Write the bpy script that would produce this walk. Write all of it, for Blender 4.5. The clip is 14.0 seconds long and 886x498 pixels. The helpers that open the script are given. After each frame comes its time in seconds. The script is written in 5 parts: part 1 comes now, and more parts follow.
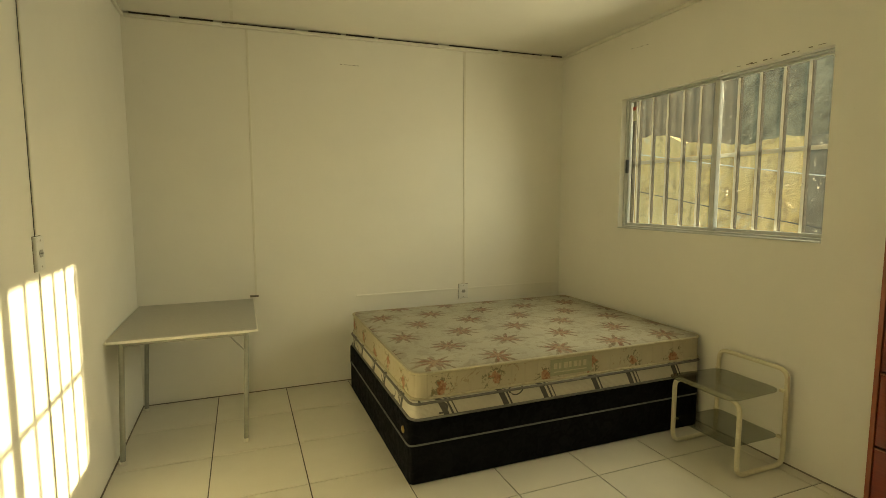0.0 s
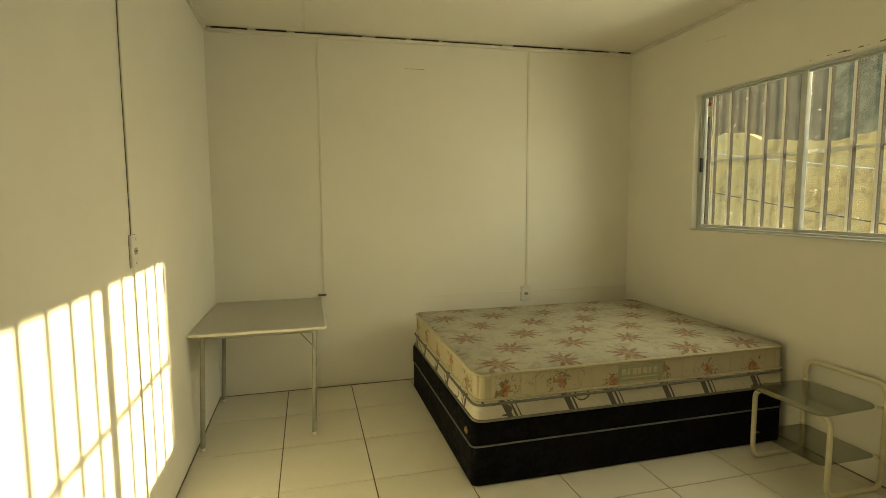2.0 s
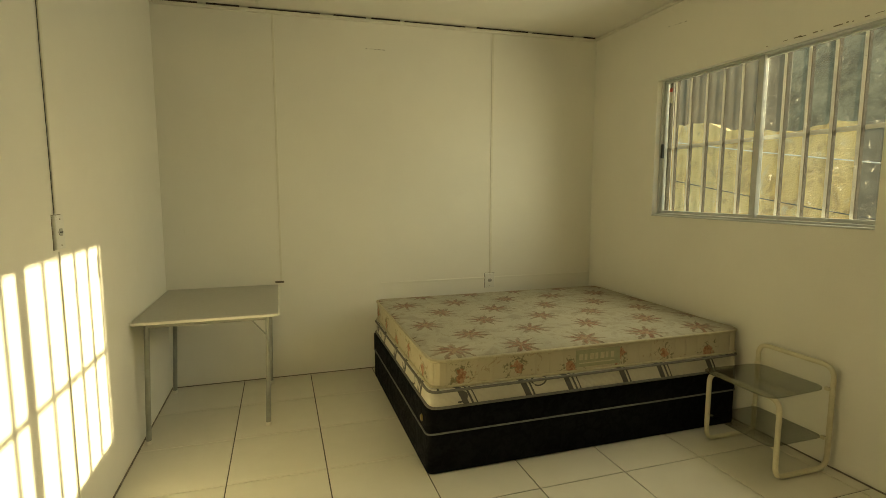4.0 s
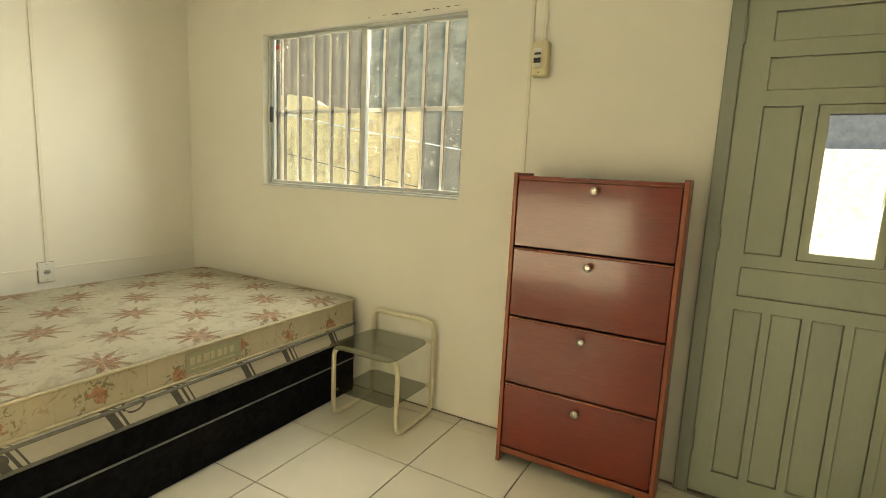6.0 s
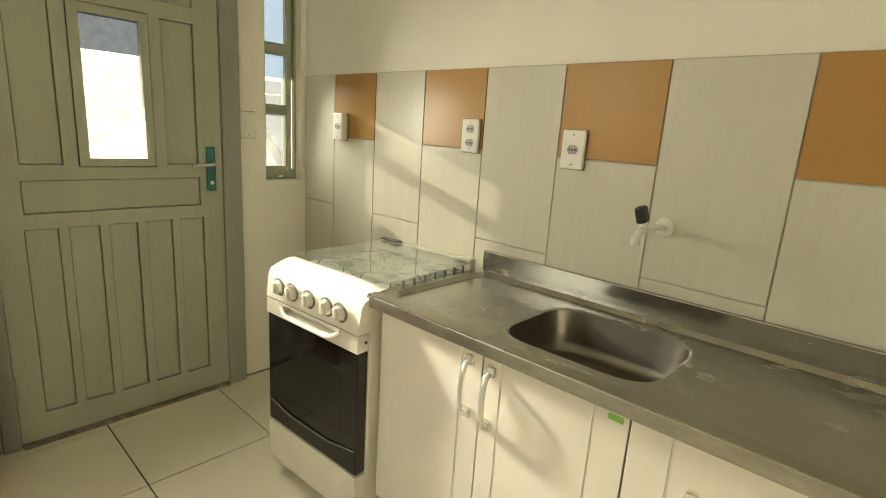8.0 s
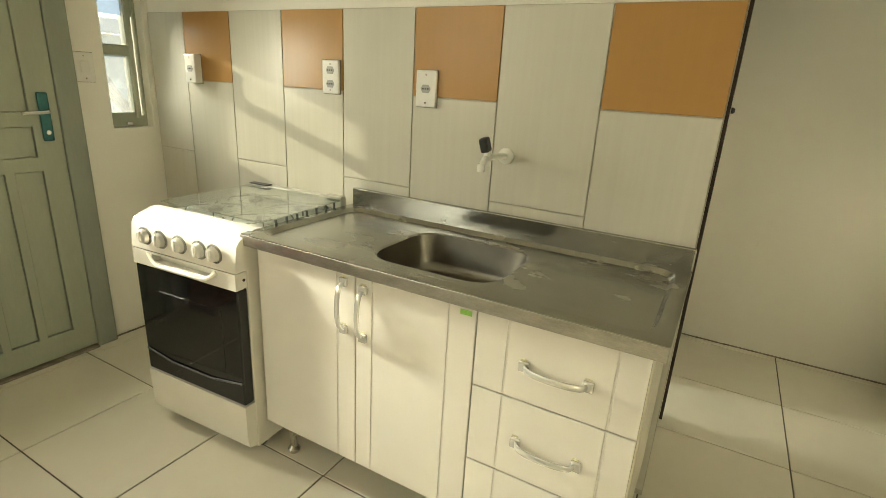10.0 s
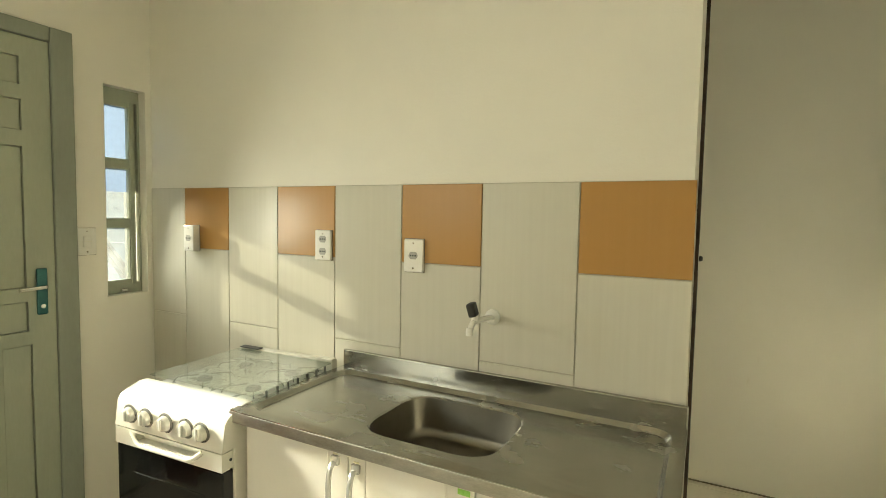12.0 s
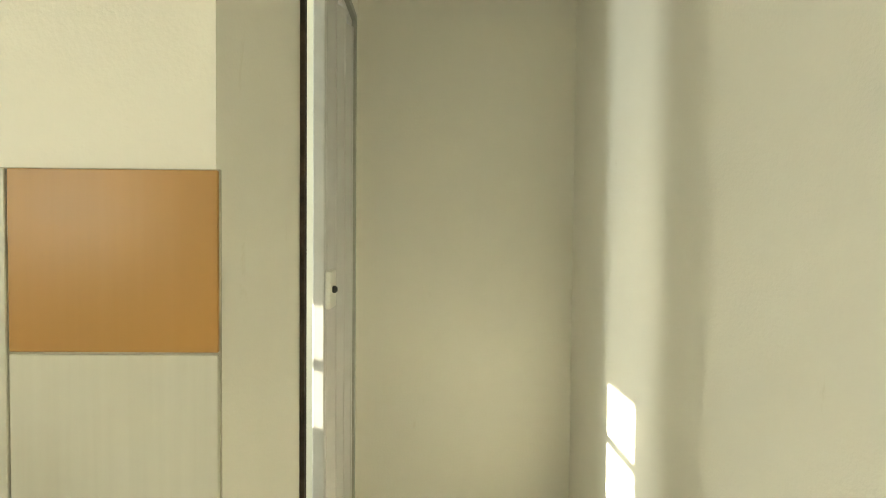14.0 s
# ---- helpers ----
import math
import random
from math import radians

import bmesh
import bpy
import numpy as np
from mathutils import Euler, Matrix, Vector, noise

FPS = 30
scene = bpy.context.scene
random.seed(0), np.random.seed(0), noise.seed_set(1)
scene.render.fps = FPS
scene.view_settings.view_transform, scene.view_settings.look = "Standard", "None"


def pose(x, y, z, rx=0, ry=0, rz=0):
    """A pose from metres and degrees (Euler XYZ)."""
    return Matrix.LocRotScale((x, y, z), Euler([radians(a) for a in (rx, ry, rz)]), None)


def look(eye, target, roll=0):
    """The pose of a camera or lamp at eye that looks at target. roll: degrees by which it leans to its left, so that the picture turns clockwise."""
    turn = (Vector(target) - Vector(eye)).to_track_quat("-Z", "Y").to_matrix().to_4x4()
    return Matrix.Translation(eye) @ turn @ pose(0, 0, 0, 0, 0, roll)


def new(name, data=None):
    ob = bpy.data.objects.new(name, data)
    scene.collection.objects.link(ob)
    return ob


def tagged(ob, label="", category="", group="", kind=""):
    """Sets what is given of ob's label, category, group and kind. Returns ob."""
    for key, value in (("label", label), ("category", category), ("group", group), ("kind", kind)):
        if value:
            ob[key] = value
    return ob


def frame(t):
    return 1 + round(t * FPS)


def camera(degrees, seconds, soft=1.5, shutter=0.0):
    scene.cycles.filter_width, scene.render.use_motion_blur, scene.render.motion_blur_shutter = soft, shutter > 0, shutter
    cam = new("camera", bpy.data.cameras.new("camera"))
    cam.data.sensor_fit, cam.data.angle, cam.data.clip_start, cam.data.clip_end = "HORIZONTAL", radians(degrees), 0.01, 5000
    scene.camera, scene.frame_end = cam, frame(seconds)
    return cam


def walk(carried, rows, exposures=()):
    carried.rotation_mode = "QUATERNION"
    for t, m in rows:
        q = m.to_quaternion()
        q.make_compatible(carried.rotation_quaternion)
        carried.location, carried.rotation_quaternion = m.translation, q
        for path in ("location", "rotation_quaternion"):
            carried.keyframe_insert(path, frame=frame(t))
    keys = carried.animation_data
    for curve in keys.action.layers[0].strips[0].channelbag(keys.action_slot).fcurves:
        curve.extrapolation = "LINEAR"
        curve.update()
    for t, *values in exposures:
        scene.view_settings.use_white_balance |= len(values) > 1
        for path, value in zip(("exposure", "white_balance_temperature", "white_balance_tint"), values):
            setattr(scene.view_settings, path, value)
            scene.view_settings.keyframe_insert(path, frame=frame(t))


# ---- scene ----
cam = camera(82.1, 14.0, soft=0.7)
PATH = [
    (0, (0.444, 0.121, 1.411), (1.176, 1.972, 1.214), 0.0),
    (0.5, (0.424, 0.126, 1.403), (1.061, 2.014, 1.228), -0.1),
    (1, (0.415, 0.121, 1.402), (0.986, 2.03, 1.235), -0.2),
    (1.5, (0.417, 0.108, 1.404), (0.941, 2.03, 1.229), -0.3),
    (2, (0.42, 0.128, 1.4), (0.931, 2.052, 1.215), -0.3),
    (4.5, (0.538, 0.189, 1.362), (1.236, 2.047, 1.113), 0.4),
    (5, (0.48, 0.292, 1.372), (1.463, 2.011, 1.09), 1.0),
    (5.5, (0.578, 0.356, 1.361), (1.969, 1.761, 1.06), 2.1),
    (6, (0.74, 0.515, 1.333), (2.464, 1.484, 1.033), 2.7),
    (6.5, (0.759, 0.639, 1.332), (2.681, 1.097, 1.024), 3.2),
    (7, (0.742, 0.687, 1.308), (2.711, 0.506, 1.01), 3.7),
    (7.5, (0.836, 0.705, 1.283), (2.602, -0.171, 0.949), 3.7),
    (8, (0.797, 0.754, 1.273), (2.112, -0.684, 0.824), 3.7),
    (10.3, (0.666, 0.859, 1.263), (1.569, -0.815, 0.644), 3.3),
    (10.5, (0.672, 0.863, 1.293), (1.613, -0.815, 0.749), 2.8),
    (11, (0.694, 0.876, 1.337), (1.712, -0.803, 0.957), 1.6),
    (11.5, (0.701, 0.887, 1.363), (1.74, -0.806, 1.132), 1.1),
    (12, (0.667, 0.881, 1.383), (1.587, -0.89, 1.257), 1.0),
    (12.5, (0.536, 0.762, 1.375), (1.224, -1.114, 1.294), 1.2),
    (13, (0.371, 0.523, 1.388), (0.83, -1.422, 1.297), 1.4),
    (13.5, (0.359, 0.31, 1.382), (0.56, -1.678, 1.289), 1.3),
    (14, (0.372, 0.093, 1.4), (0.338, -1.906, 1.347), 0.5),
]
EXPOSURES = [
    (0.0, 1.97, 8750, -7),
    (4.5, 1.85, 8600, -8),
    (5.0, 1.93, 8200, -7),
    (5.5, 2.6, 7300, 2),
    (6.5, 2.8, 6950, 1),
    (8.0, 2.72, 6850, 3),
    (11.0, 2.82, 6650, -1),
    (12.5, 2.95, 6500, -1),
    (14.0, 3.28, 6300, -2),
]
walk(cam, [(t, look(eye, target, roll)) for t, eye, target, roll in PATH], EXPOSURES)

# ---- light ----
SUN_WAY = Vector((-1.0, -0.138, -0.292))
world = bpy.data.worlds.new("sky")
scene.world = world
world.use_nodes = True
wn = world.node_tree.nodes
sky = wn.new("ShaderNodeTexSky")
sky.sky_type = "NISHITA"
sky.sun_disc = False
sky.sun_elevation = math.atan2(0.292, math.hypot(1, 0.138))
sky.sun_rotation = math.atan2(1.0, 0.138)
wn["Background"].inputs["Strength"].default_value = 0.12
world.node_tree.links.new(sky.outputs["Color"], wn["Background"].inputs["Color"])
sun = new("sun", bpy.data.lights.new("sun", "SUN"))
sun.data.energy = 4.0
sun.data.angle = radians(0.45)
sun.data.color = (1.0, 0.86, 0.66)
sun.matrix_world = look(-SUN_WAY * 20, (0, 0, 0))


def opening_light(name, eye, target, width, height, watts, spread, colour):
    """Daylight entering by an opening."""
    lamp = new(name, bpy.data.lights.new(name, "AREA"))
    lamp.data.shape, lamp.data.size, lamp.data.size_y = "RECTANGLE", width, height
    lamp.data.energy, lamp.data.spread, lamp.data.color = watts, radians(spread), colour
    lamp.matrix_world = look(eye, target)
    return lamp


for z in (1.38, 1.665, 1.95):
    opening_light("daylight_window", (3.055, 2.49, z), (2.055, 2.40, z - 0.12), 1.40, 0.27, 1.12, 165, (1.0, 0.95, 0.86))
opening_light("daylight_door", (3.066, 0.15, 1.30), (2.066, 0.0, 1.02), 0.185, 0.38, 0.9, 120, (1.0, 0.93, 0.80))
opening_light("daylight_door_glare", (3.064, 0.15, 1.27), (1.40, -0.17, 0.50), 0.09, 0.16, 0.38, 34, (1.0, 0.93, 0.80))
opening_light("daylight_bathroom", (3.12, -1.09, 1.70), (2.0, -1.30, 1.45), 0.34, 0.38, 3.2, 170, (0.97, 0.96, 0.90))
opening_light("daylight_slit", (3.13, -0.53, 1.26), (2.55, -0.70, 0.92), 0.09, 0.48, 0.10, 60, (1.0, 0.95, 0.86))


# ---- materials ----
class Nodes:
    """A short way to wire a node material."""

    def __init__(self, name):
        self.mat = bpy.data.materials.new(name)
        self.mat.use_nodes = True
        self.tree = self.mat.node_tree
        self.bsdf = self.tree.nodes["Principled BSDF"]
        self.out = self.tree.nodes["Material Output"]
        self.pos = self.add("ShaderNodeNewGeometry").outputs["Position"]

    def add(self, kind, **inputs):
        node = self.tree.nodes.new(kind)
        for key, value in inputs.items():
            self.put(value, node.inputs[key.replace("_", " ")])
        return node

    def put(self, value, socket):
        if isinstance(value, bpy.types.NodeSocket):
            self.tree.links.new(value, socket)
        else:
            socket.default_value = value

    def math(self, op, a, b=0.0, c=0.0):
        node = self.tree.nodes.new("ShaderNodeMath")
        node.operation = op
        for value, socket in zip((a, b, c), node.inputs):
            self.put(value, socket)
        return node.outputs[0]

    def noise(self, scale, detail=4.0, rough=0.55, vector=None, distortion=0.0):
        return self.add("ShaderNodeTexNoise", Vector=vector or self.pos, Scale=scale, Detail=detail, Roughness=rough, Distortion=distortion).outputs[0]

    def voronoi(self, scale, vector=None, feature="F1"):
        node = self.add("ShaderNodeTexVoronoi", Vector=vector or self.pos, Scale=scale)
        node.feature = feature
        return node.outputs[0]

    def ramp(self, value, lo, hi, a=0.0, b=1.0):
        node = self.add("ShaderNodeMapRange", Value=value)
        for n, v in zip((1, 2, 3, 4), (lo, hi, a, b)):
            self.put(v, node.inputs[n])
        return node.outputs[0]

    def mix(self, factor, a, b):
        node = self.tree.nodes.new("ShaderNodeMix")
        node.data_type = "RGBA"
        self.put(factor, node.inputs[0])
        for value, n in ((a, 6), (b, 7)):
            self.put((*value, 1) if isinstance(value, tuple) and len(value) == 3 else value, node.inputs[n])
        return node.outputs[2]

    def scaled(self, x, y, z, vector=None):
        node = self.add("ShaderNodeMapping", Vector=vector or self.pos)
        node.inputs["Scale"].default_value = (x, y, z)
        return node.outputs[0]

    def bump(self, height, strength, distance=0.01):
        node = self.add("ShaderNodeBump", Height=height, Strength=strength, Distance=distance)
        self.put(node.outputs[0], self.bsdf.inputs["Normal"])

    def finish(self, colour, rough, metal=0.0, **more):
        self.put((*colour, 1) if isinstance(colour, tuple) else colour, self.bsdf.inputs["Base Color"])
        self.put(rough, self.bsdf.inputs["Roughness"])
        self.put(metal, self.bsdf.inputs["Metallic"])
        for key, value in more.items():
            self.put(value, self.bsdf.inputs[key.replace("_", " ")])
        return self.mat


def surface(name, c1, c2, scale=6.0, rough=0.5, spread=0.12, metal=0.0, bump=0.1, fine=180.0, stretch=(1, 1, 1), **more):
    """Paint, plastic, metal or wood: colour drifting between two tones, with fine grain in gloss and relief."""
    n = Nodes(name)
    v = n.scaled(*stretch)
    broad, grain = n.noise(scale, vector=v), n.noise(fine, 3.0, vector=v)
    colour = n.mix(n.ramp(n.math("ADD", n.math("MULTIPLY", broad, 0.7), n.math("MULTIPLY", grain, 0.3)), 0.35, 0.65), c1, c2)
    n.bump(n.math("ADD", broad, grain), bump, 0.002)
    return n.finish(colour, n.ramp(n.noise(scale * 3), 0.3, 0.7, rough - spread, rough + spread), metal, **more)


def wall_paint(name, c, dirt):
    """Rolled wall paint: roller texture, soft patches, a few scuffs and drips."""
    n = Nodes(name)
    patches = n.noise(1.3, 5.0, 0.6)
    scuff = n.ramp(n.noise(9.0, 8.0, 0.7, n.scaled(1, 1, 0.35), 0.6), 0.66, 0.74)
    colour = n.mix(n.ramp(patches, 0.3, 0.7), c, tuple(v * 0.94 for v in c))
    colour = n.mix(n.math("MULTIPLY", scuff, 0.35), colour, dirt)
    chip = n.math("MULTIPLY", n.math("LESS_THAN", n.voronoi(7.0), 0.016), n.math("GREATER_THAN", n.noise(1.7, 2.0), 0.60))
    colour = n.mix(n.math("MULTIPLY", chip, 0.35), colour, (0.30, 0.25, 0.18))
    relief = n.math("ADD", n.noise(140.0, 3.0), n.math("MULTIPLY", n.noise(3.5, 3.0), 2.5))
    n.bump(relief, 0.18, 0.004)
    return n.finish(colour, n.ramp(n.noise(5.0), 0.3, 0.7, 0.42, 0.6))


M = {}
M["wall"] = wall_paint("wall_paint", (0.85, 0.825, 0.735), (0.64, 0.59, 0.46))
M["ceiling"] = wall_paint("ceiling_paint", (0.84, 0.81, 0.72), (0.62, 0.57, 0.45))
M["trim"] = surface("trim_paint", (0.80, 0.78, 0.68), (0.70, 0.67, 0.57), 12, 0.45)
M["gutter"] = surface("cable_gutter", (0.79, 0.76, 0.65), (0.74, 0.71, 0.60), 15, 0.45)
M["grout"] = surface("grout", (0.07, 0.06, 0.04), (0.16, 0.14, 0.10), 7, 0.9, bump=0.4)
M["grout_light"] = surface("wall_grout", (0.56, 0.53, 0.44), (0.42, 0.39, 0.31), 18, 0.85, bump=0.4)
M["soil_line"] = surface("joint_dirt", (0.12, 0.10, 0.07), (0.32, 0.28, 0.21), 22, 0.9)
M["green"] = surface("green_paint", (0.335, 0.362, 0.277), (0.385, 0.410, 0.320), 5, 0.42, 0.1, bump=0.3, fine=90, stretch=(1, 1, 0.25))
M["green_dark"] = surface("green_frame_paint", (0.26, 0.283, 0.23), (0.30, 0.325, 0.268), 5, 0.42, 0.1, bump=0.3, fine=90, stretch=(1, 1, 0.25))
M["groove"] = surface("grimy_green", (0.345, 0.365, 0.275), (0.39, 0.41, 0.315), 9, 0.7, bump=0.2)
M["pvc"] = surface("white_pvc", (0.66, 0.65, 0.64), (0.60, 0.59, 0.58), 10, 0.3, 0.02, bump=0.01)
M["pvc_grey"] = surface("grey_pvc", (0.42, 0.42, 0.38), (0.34, 0.34, 0.30), 10, 0.4, bump=0.05)
M["alu"] = surface("white_aluminium", (0.62, 0.63, 0.60), (0.52, 0.53, 0.50), 14, 0.35, 0.08, bump=0.05)
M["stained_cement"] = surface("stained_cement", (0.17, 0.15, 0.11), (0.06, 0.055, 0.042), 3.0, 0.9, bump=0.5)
M["bar"] = surface("painted_bar", (0.78, 0.77, 0.72), (0.64, 0.63, 0.58), 25, 0.5, bump=0.2)
# Dark tone for the shade on the bars' south sides.
M["bar_shade"] = surface("shaded_bar_edge", (0.07, 0.055, 0.04), (0.13, 0.10, 0.07), 25, 0.8, bump=0.3)
M["dark_gap"] = surface("dark_gap", (0.025, 0.018, 0.012), (0.07, 0.045, 0.03), 14, 0.9, bump=0.4)
M["hob_steel"] = surface("hob_steel", (0.58, 0.58, 0.53), (0.50, 0.50, 0.46), 9, 0.3, 0.05, 0.3, bump=0.03)
M["batten"] = surface("beige_batten", (0.46, 0.37, 0.27), (0.36, 0.28, 0.20), 18, 0.7)
M["plastic"] = surface("white_plastic", (0.80, 0.79, 0.74), (0.74, 0.73, 0.66), 20, 0.32, 0.05, bump=0.02)
M["plastic_old"] = surface("yellowed_plastic", (0.70, 0.64, 0.42), (0.62, 0.56, 0.36), 20, 0.4, 0.05, bump=0.03)
M["black"] = surface("black_plastic", (0.015, 0.015, 0.015), (0.03, 0.03, 0.028), 30, 0.4, 0.05, bump=0.03)
M["tube"] = surface("cream_tube_paint", (0.74, 0.68, 0.50), (0.64, 0.58, 0.41), 14, 0.35, 0.08, bump=0.08)
M["steel_leg"] = surface("grey_leg_paint", (0.36, 0.36, 0.30), (0.28, 0.28, 0.23), 14, 0.4, 0.08, bump=0.08)
M["table_top"] = surface("grey_laminate", (0.45, 0.43, 0.36), (0.41, 0.39, 0.325), 40, 0.35, 0.06, bump=0.03)
M["enamel"] = surface("white_enamel", (0.79, 0.765, 0.68), (0.76, 0.735, 0.645), 9, 0.22, 0.02, bump=0.02, Coat_Weight=0.4)
M["laminate"] = surface("white_cabinet_lacquer", (0.80, 0.768, 0.695), (0.77, 0.738, 0.66), 6, 0.25, 0.015, bump=0.02)
M["side_board"] = surface("cabinet_side_board", (0.74, 0.71, 0.60), (0.66, 0.62, 0.5), 8, 0.5, bump=0.1)
M["chrome"] = surface("chrome", (0.82, 0.82, 0.80), (0.74, 0.74, 0.72), 10, 0.12, 0.05, 1.0, bump=0.01)
M["handle_chrome"] = surface("handle_chrome", (0.86, 0.85, 0.81), (0.78, 0.77, 0.73), 10, 0.2, 0.05, 0.65, bump=0.01)
M["nickel"] = surface("satin_nickel", (0.60, 0.57, 0.50), (0.50, 0.47, 0.41), 10, 0.28, 0.06, 1.0, bump=0.02)
M["teal"] = surface("teal_plate", (0.03, 0.13, 0.13), (0.045, 0.17, 0.165), 30, 0.35, 0.06, 0.3)
M["grate"] = surface("grey_grate", (0.20, 0.20, 0.18), (0.13, 0.13, 0.12), 40, 0.4, 0.1, 0.4)
M["oven_glass"] = surface("oven_glass", (0.008, 0.008, 0.008), (0.014, 0.014, 0.013), 6, 0.07, 0.03, bump=0.0)
M["knob_silver"] = surface("knob_silver", (0.74, 0.725, 0.66), (0.67, 0.655, 0.59), 30, 0.2, 0.05, 0.15, bump=0.02)
M["ring_grey"] = surface("ring_grey", (0.27, 0.265, 0.23), (0.20, 0.195, 0.17), 30, 0.3, 0.05, 0.6)
M["sticker_green"] = surface("green_sticker", (0.25, 0.55, 0.08), (0.35, 0.65, 0.15), 80, 0.4)
M["sticker_red"] = surface("red_sticker", (0.55, 0.08, 0.05), (0.48, 0.07, 0.04), 60, 0.5)
M["paper"] = surface("paper", (0.66, 0.63, 0.52), (0.58, 0.55, 0.44), 60, 0.7)
M["label_green"] = surface("label_green", (0.31, 0.32, 0.20), (0.38, 0.37, 0.24), 40, 0.8)
M["gold"] = surface("gold_button", (0.45, 0.33, 0.12), (0.35, 0.25, 0.09), 60, 0.35, 0.05, 0.8)
M["piping"] = surface("cream_piping", (0.60, 0.54, 0.36), (0.48, 0.42, 0.28), 40, 0.8, bump=0.3)
M["piping_grey"] = surface("grey_piping", (0.20, 0.19, 0.16), (0.13, 0.12, 0.10), 40, 0.8, bump=0.3)
M["piping_light"] = surface("silver_piping", (0.20, 0.195, 0.18), (0.13, 0.125, 0.115), 40, 0.7, bump=0.3)
M["board_edge"] = surface("cherry_edge", (0.33, 0.085, 0.032), (0.24, 0.06, 0.024), 14, 0.35, 0.08, bump=0.05, stretch=(1, 1, 0.2))
M["concrete"] = surface("concrete", (0.46, 0.44, 0.39), (0.33, 0.31, 0.27), 1.2, 0.85, bump=0.6, fine=40)
M["white_house"] = surface("white_plaster", (0.58, 0.57, 0.52), (0.42, 0.41, 0.37), 2.5, 0.85, bump=0.4, fine=30)
M["roof_blue"] = surface("blue_sheet_roof", (0.06, 0.10, 0.14), (0.10, 0.15, 0.19), 0.8, 0.5, bump=0.2)
M["cable"] = surface("cable_black", (0.03, 0.03, 0.03), (0.05, 0.05, 0.05), 20, 0.6)
M["cable_white"] = surface("cable_white", (0.7, 0.7, 0.66), (0.6, 0.6, 0.56), 20, 0.6)
M["plank"] = surface("dark_beam", (0.05, 0.05, 0.05), (0.09, 0.085, 0.08), 12, 0.7, bump=0.4)


def cherry():
    """Dark cherry foil with streaky grain and worn, scratched patches in the gloss."""
    n = Nodes("cherry_laminate")
    grain = n.noise(14.0, 6.0, 0.6, n.scaled(1, 1, 14), 0.4)
    colour = n.mix(n.ramp(grain, 0.35, 0.65), (0.165, 0.016, 0.006), (0.205, 0.023, 0.008))
    wear = n.ramp(n.noise(11.0, 8.0, 0.75, n.scaled(1, 1.4, 1), 0.3), 0.715, 0.74)
    colour = n.mix(n.math("MULTIPLY", wear, 0.2), colour, (0.08, 0.02, 0.012))
    rough = n.math("ADD", n.ramp(n.noise(30.0, 5.0), 0.3, 0.7, 0.13, 0.17), n.math("MULTIPLY", wear, 0.06))
    n.bump(n.math("ADD", n.noise(70.0, 3.0), n.math("MULTIPLY", grain, 0.3)), 0.012, 0.0005)
    return n.finish(colour, rough, 0.0, Specular_IOR_Level=0.7)


def floor_tile():
    """Glazed cream floor tile, each a shade of its own, with cloudy mottling and dull foot marks."""
    n = Nodes("floor_tile")
    rnd = n.add("ShaderNodeObjectInfo").outputs["Random"]
    cloud = n.noise(7.0, 6.0, 0.65)
    colour = n.mix(n.ramp(cloud, 0.3, 0.7), (0.76, 0.72, 0.60), (0.80, 0.76, 0.64))
    colour = n.mix(n.math("MULTIPLY", rnd, 0.35), colour, (0.70, 0.66, 0.54))
    spots = n.ramp(n.noise(120.0, 2.0), 0.70, 0.78)
    colour = n.mix(n.math("MULTIPLY", spots, 0.12), colour, (0.34, 0.29, 0.2))
    n.bump(n.noise(16.0, 3.0), 0.05, 0.003)
    return n.finish(colour, n.ramp(n.noise(4.0, 5.0, 0.6), 0.3, 0.7, 0.16, 0.23), 0.0)


def wall_tile(name, a, b):
    """Satin wall tile with faint upright brushing and water marks."""
    n = Nodes(name)
    rnd = n.add("ShaderNodeObjectInfo").outputs["Random"]
    streak = n.noise(60.0, 3.0, 0.6, n.scaled(1, 1, 0.03))
    colour = n.mix(n.ramp(streak, 0.3, 0.7), a, b)
    colour = n.mix(n.math("MULTIPLY", rnd, 0.3), colour, tuple(v * 0.92 for v in a))
    n.bump(n.math("ADD", streak, n.noise(9.0)), 0.04, 0.002)
    return n.finish(colour, n.ramp(n.noise(6.0, 3.0), 0.3, 0.7, 0.28, 0.31), 0.0, Specular_IOR_Level=0.35)


def stainless():
    """Worn sink steel: fine scratches, broad greasy smears and dried water runs."""
    n = Nodes("stainless_steel")
    brush = n.noise(40.0, 4.0, 0.6, n.scaled(1, 14, 14))
    smear = n.noise(4.0, 6.0, 0.62, n.scaled(1, 2.2, 2), 0.5)
    colour = n.mix(n.ramp(smear, 0.35, 0.65), (0.345, 0.338, 0.30), (0.425, 0.418, 0.375))
    lime = n.math("MULTIPLY", n.ramp(n.noise(6.0, 4.0, 0.5, n.scaled(1, 1.6, 1)), 0.50, 0.85), 0.26)
    drop = n.math("MULTIPLY", n.math("LESS_THAN", n.voronoi(11.0), 0.028), n.math("GREATER_THAN", n.noise(4.0, 2.0), 0.5))
    colour = n.mix(n.math("MAXIMUM", lime, n.math("MULTIPLY", drop, 0.8)), colour, (0.56, 0.55, 0.50))
    scratch = n.ramp(n.noise(30.0, 6.0, 0.8, n.scaled(1, 8, 8), 0.4), 0.62, 0.72)
    rough = n.math("ADD", n.ramp(smear, 0.3, 0.7, 0.20, 0.27), n.math("MULTIPLY", scratch, 0.10))
    n.bump(brush, 0.03, 0.001)
    return n.finish(colour, n.math("ADD", rough, n.math("MULTIPLY", lime, 0.4)), 1.0)


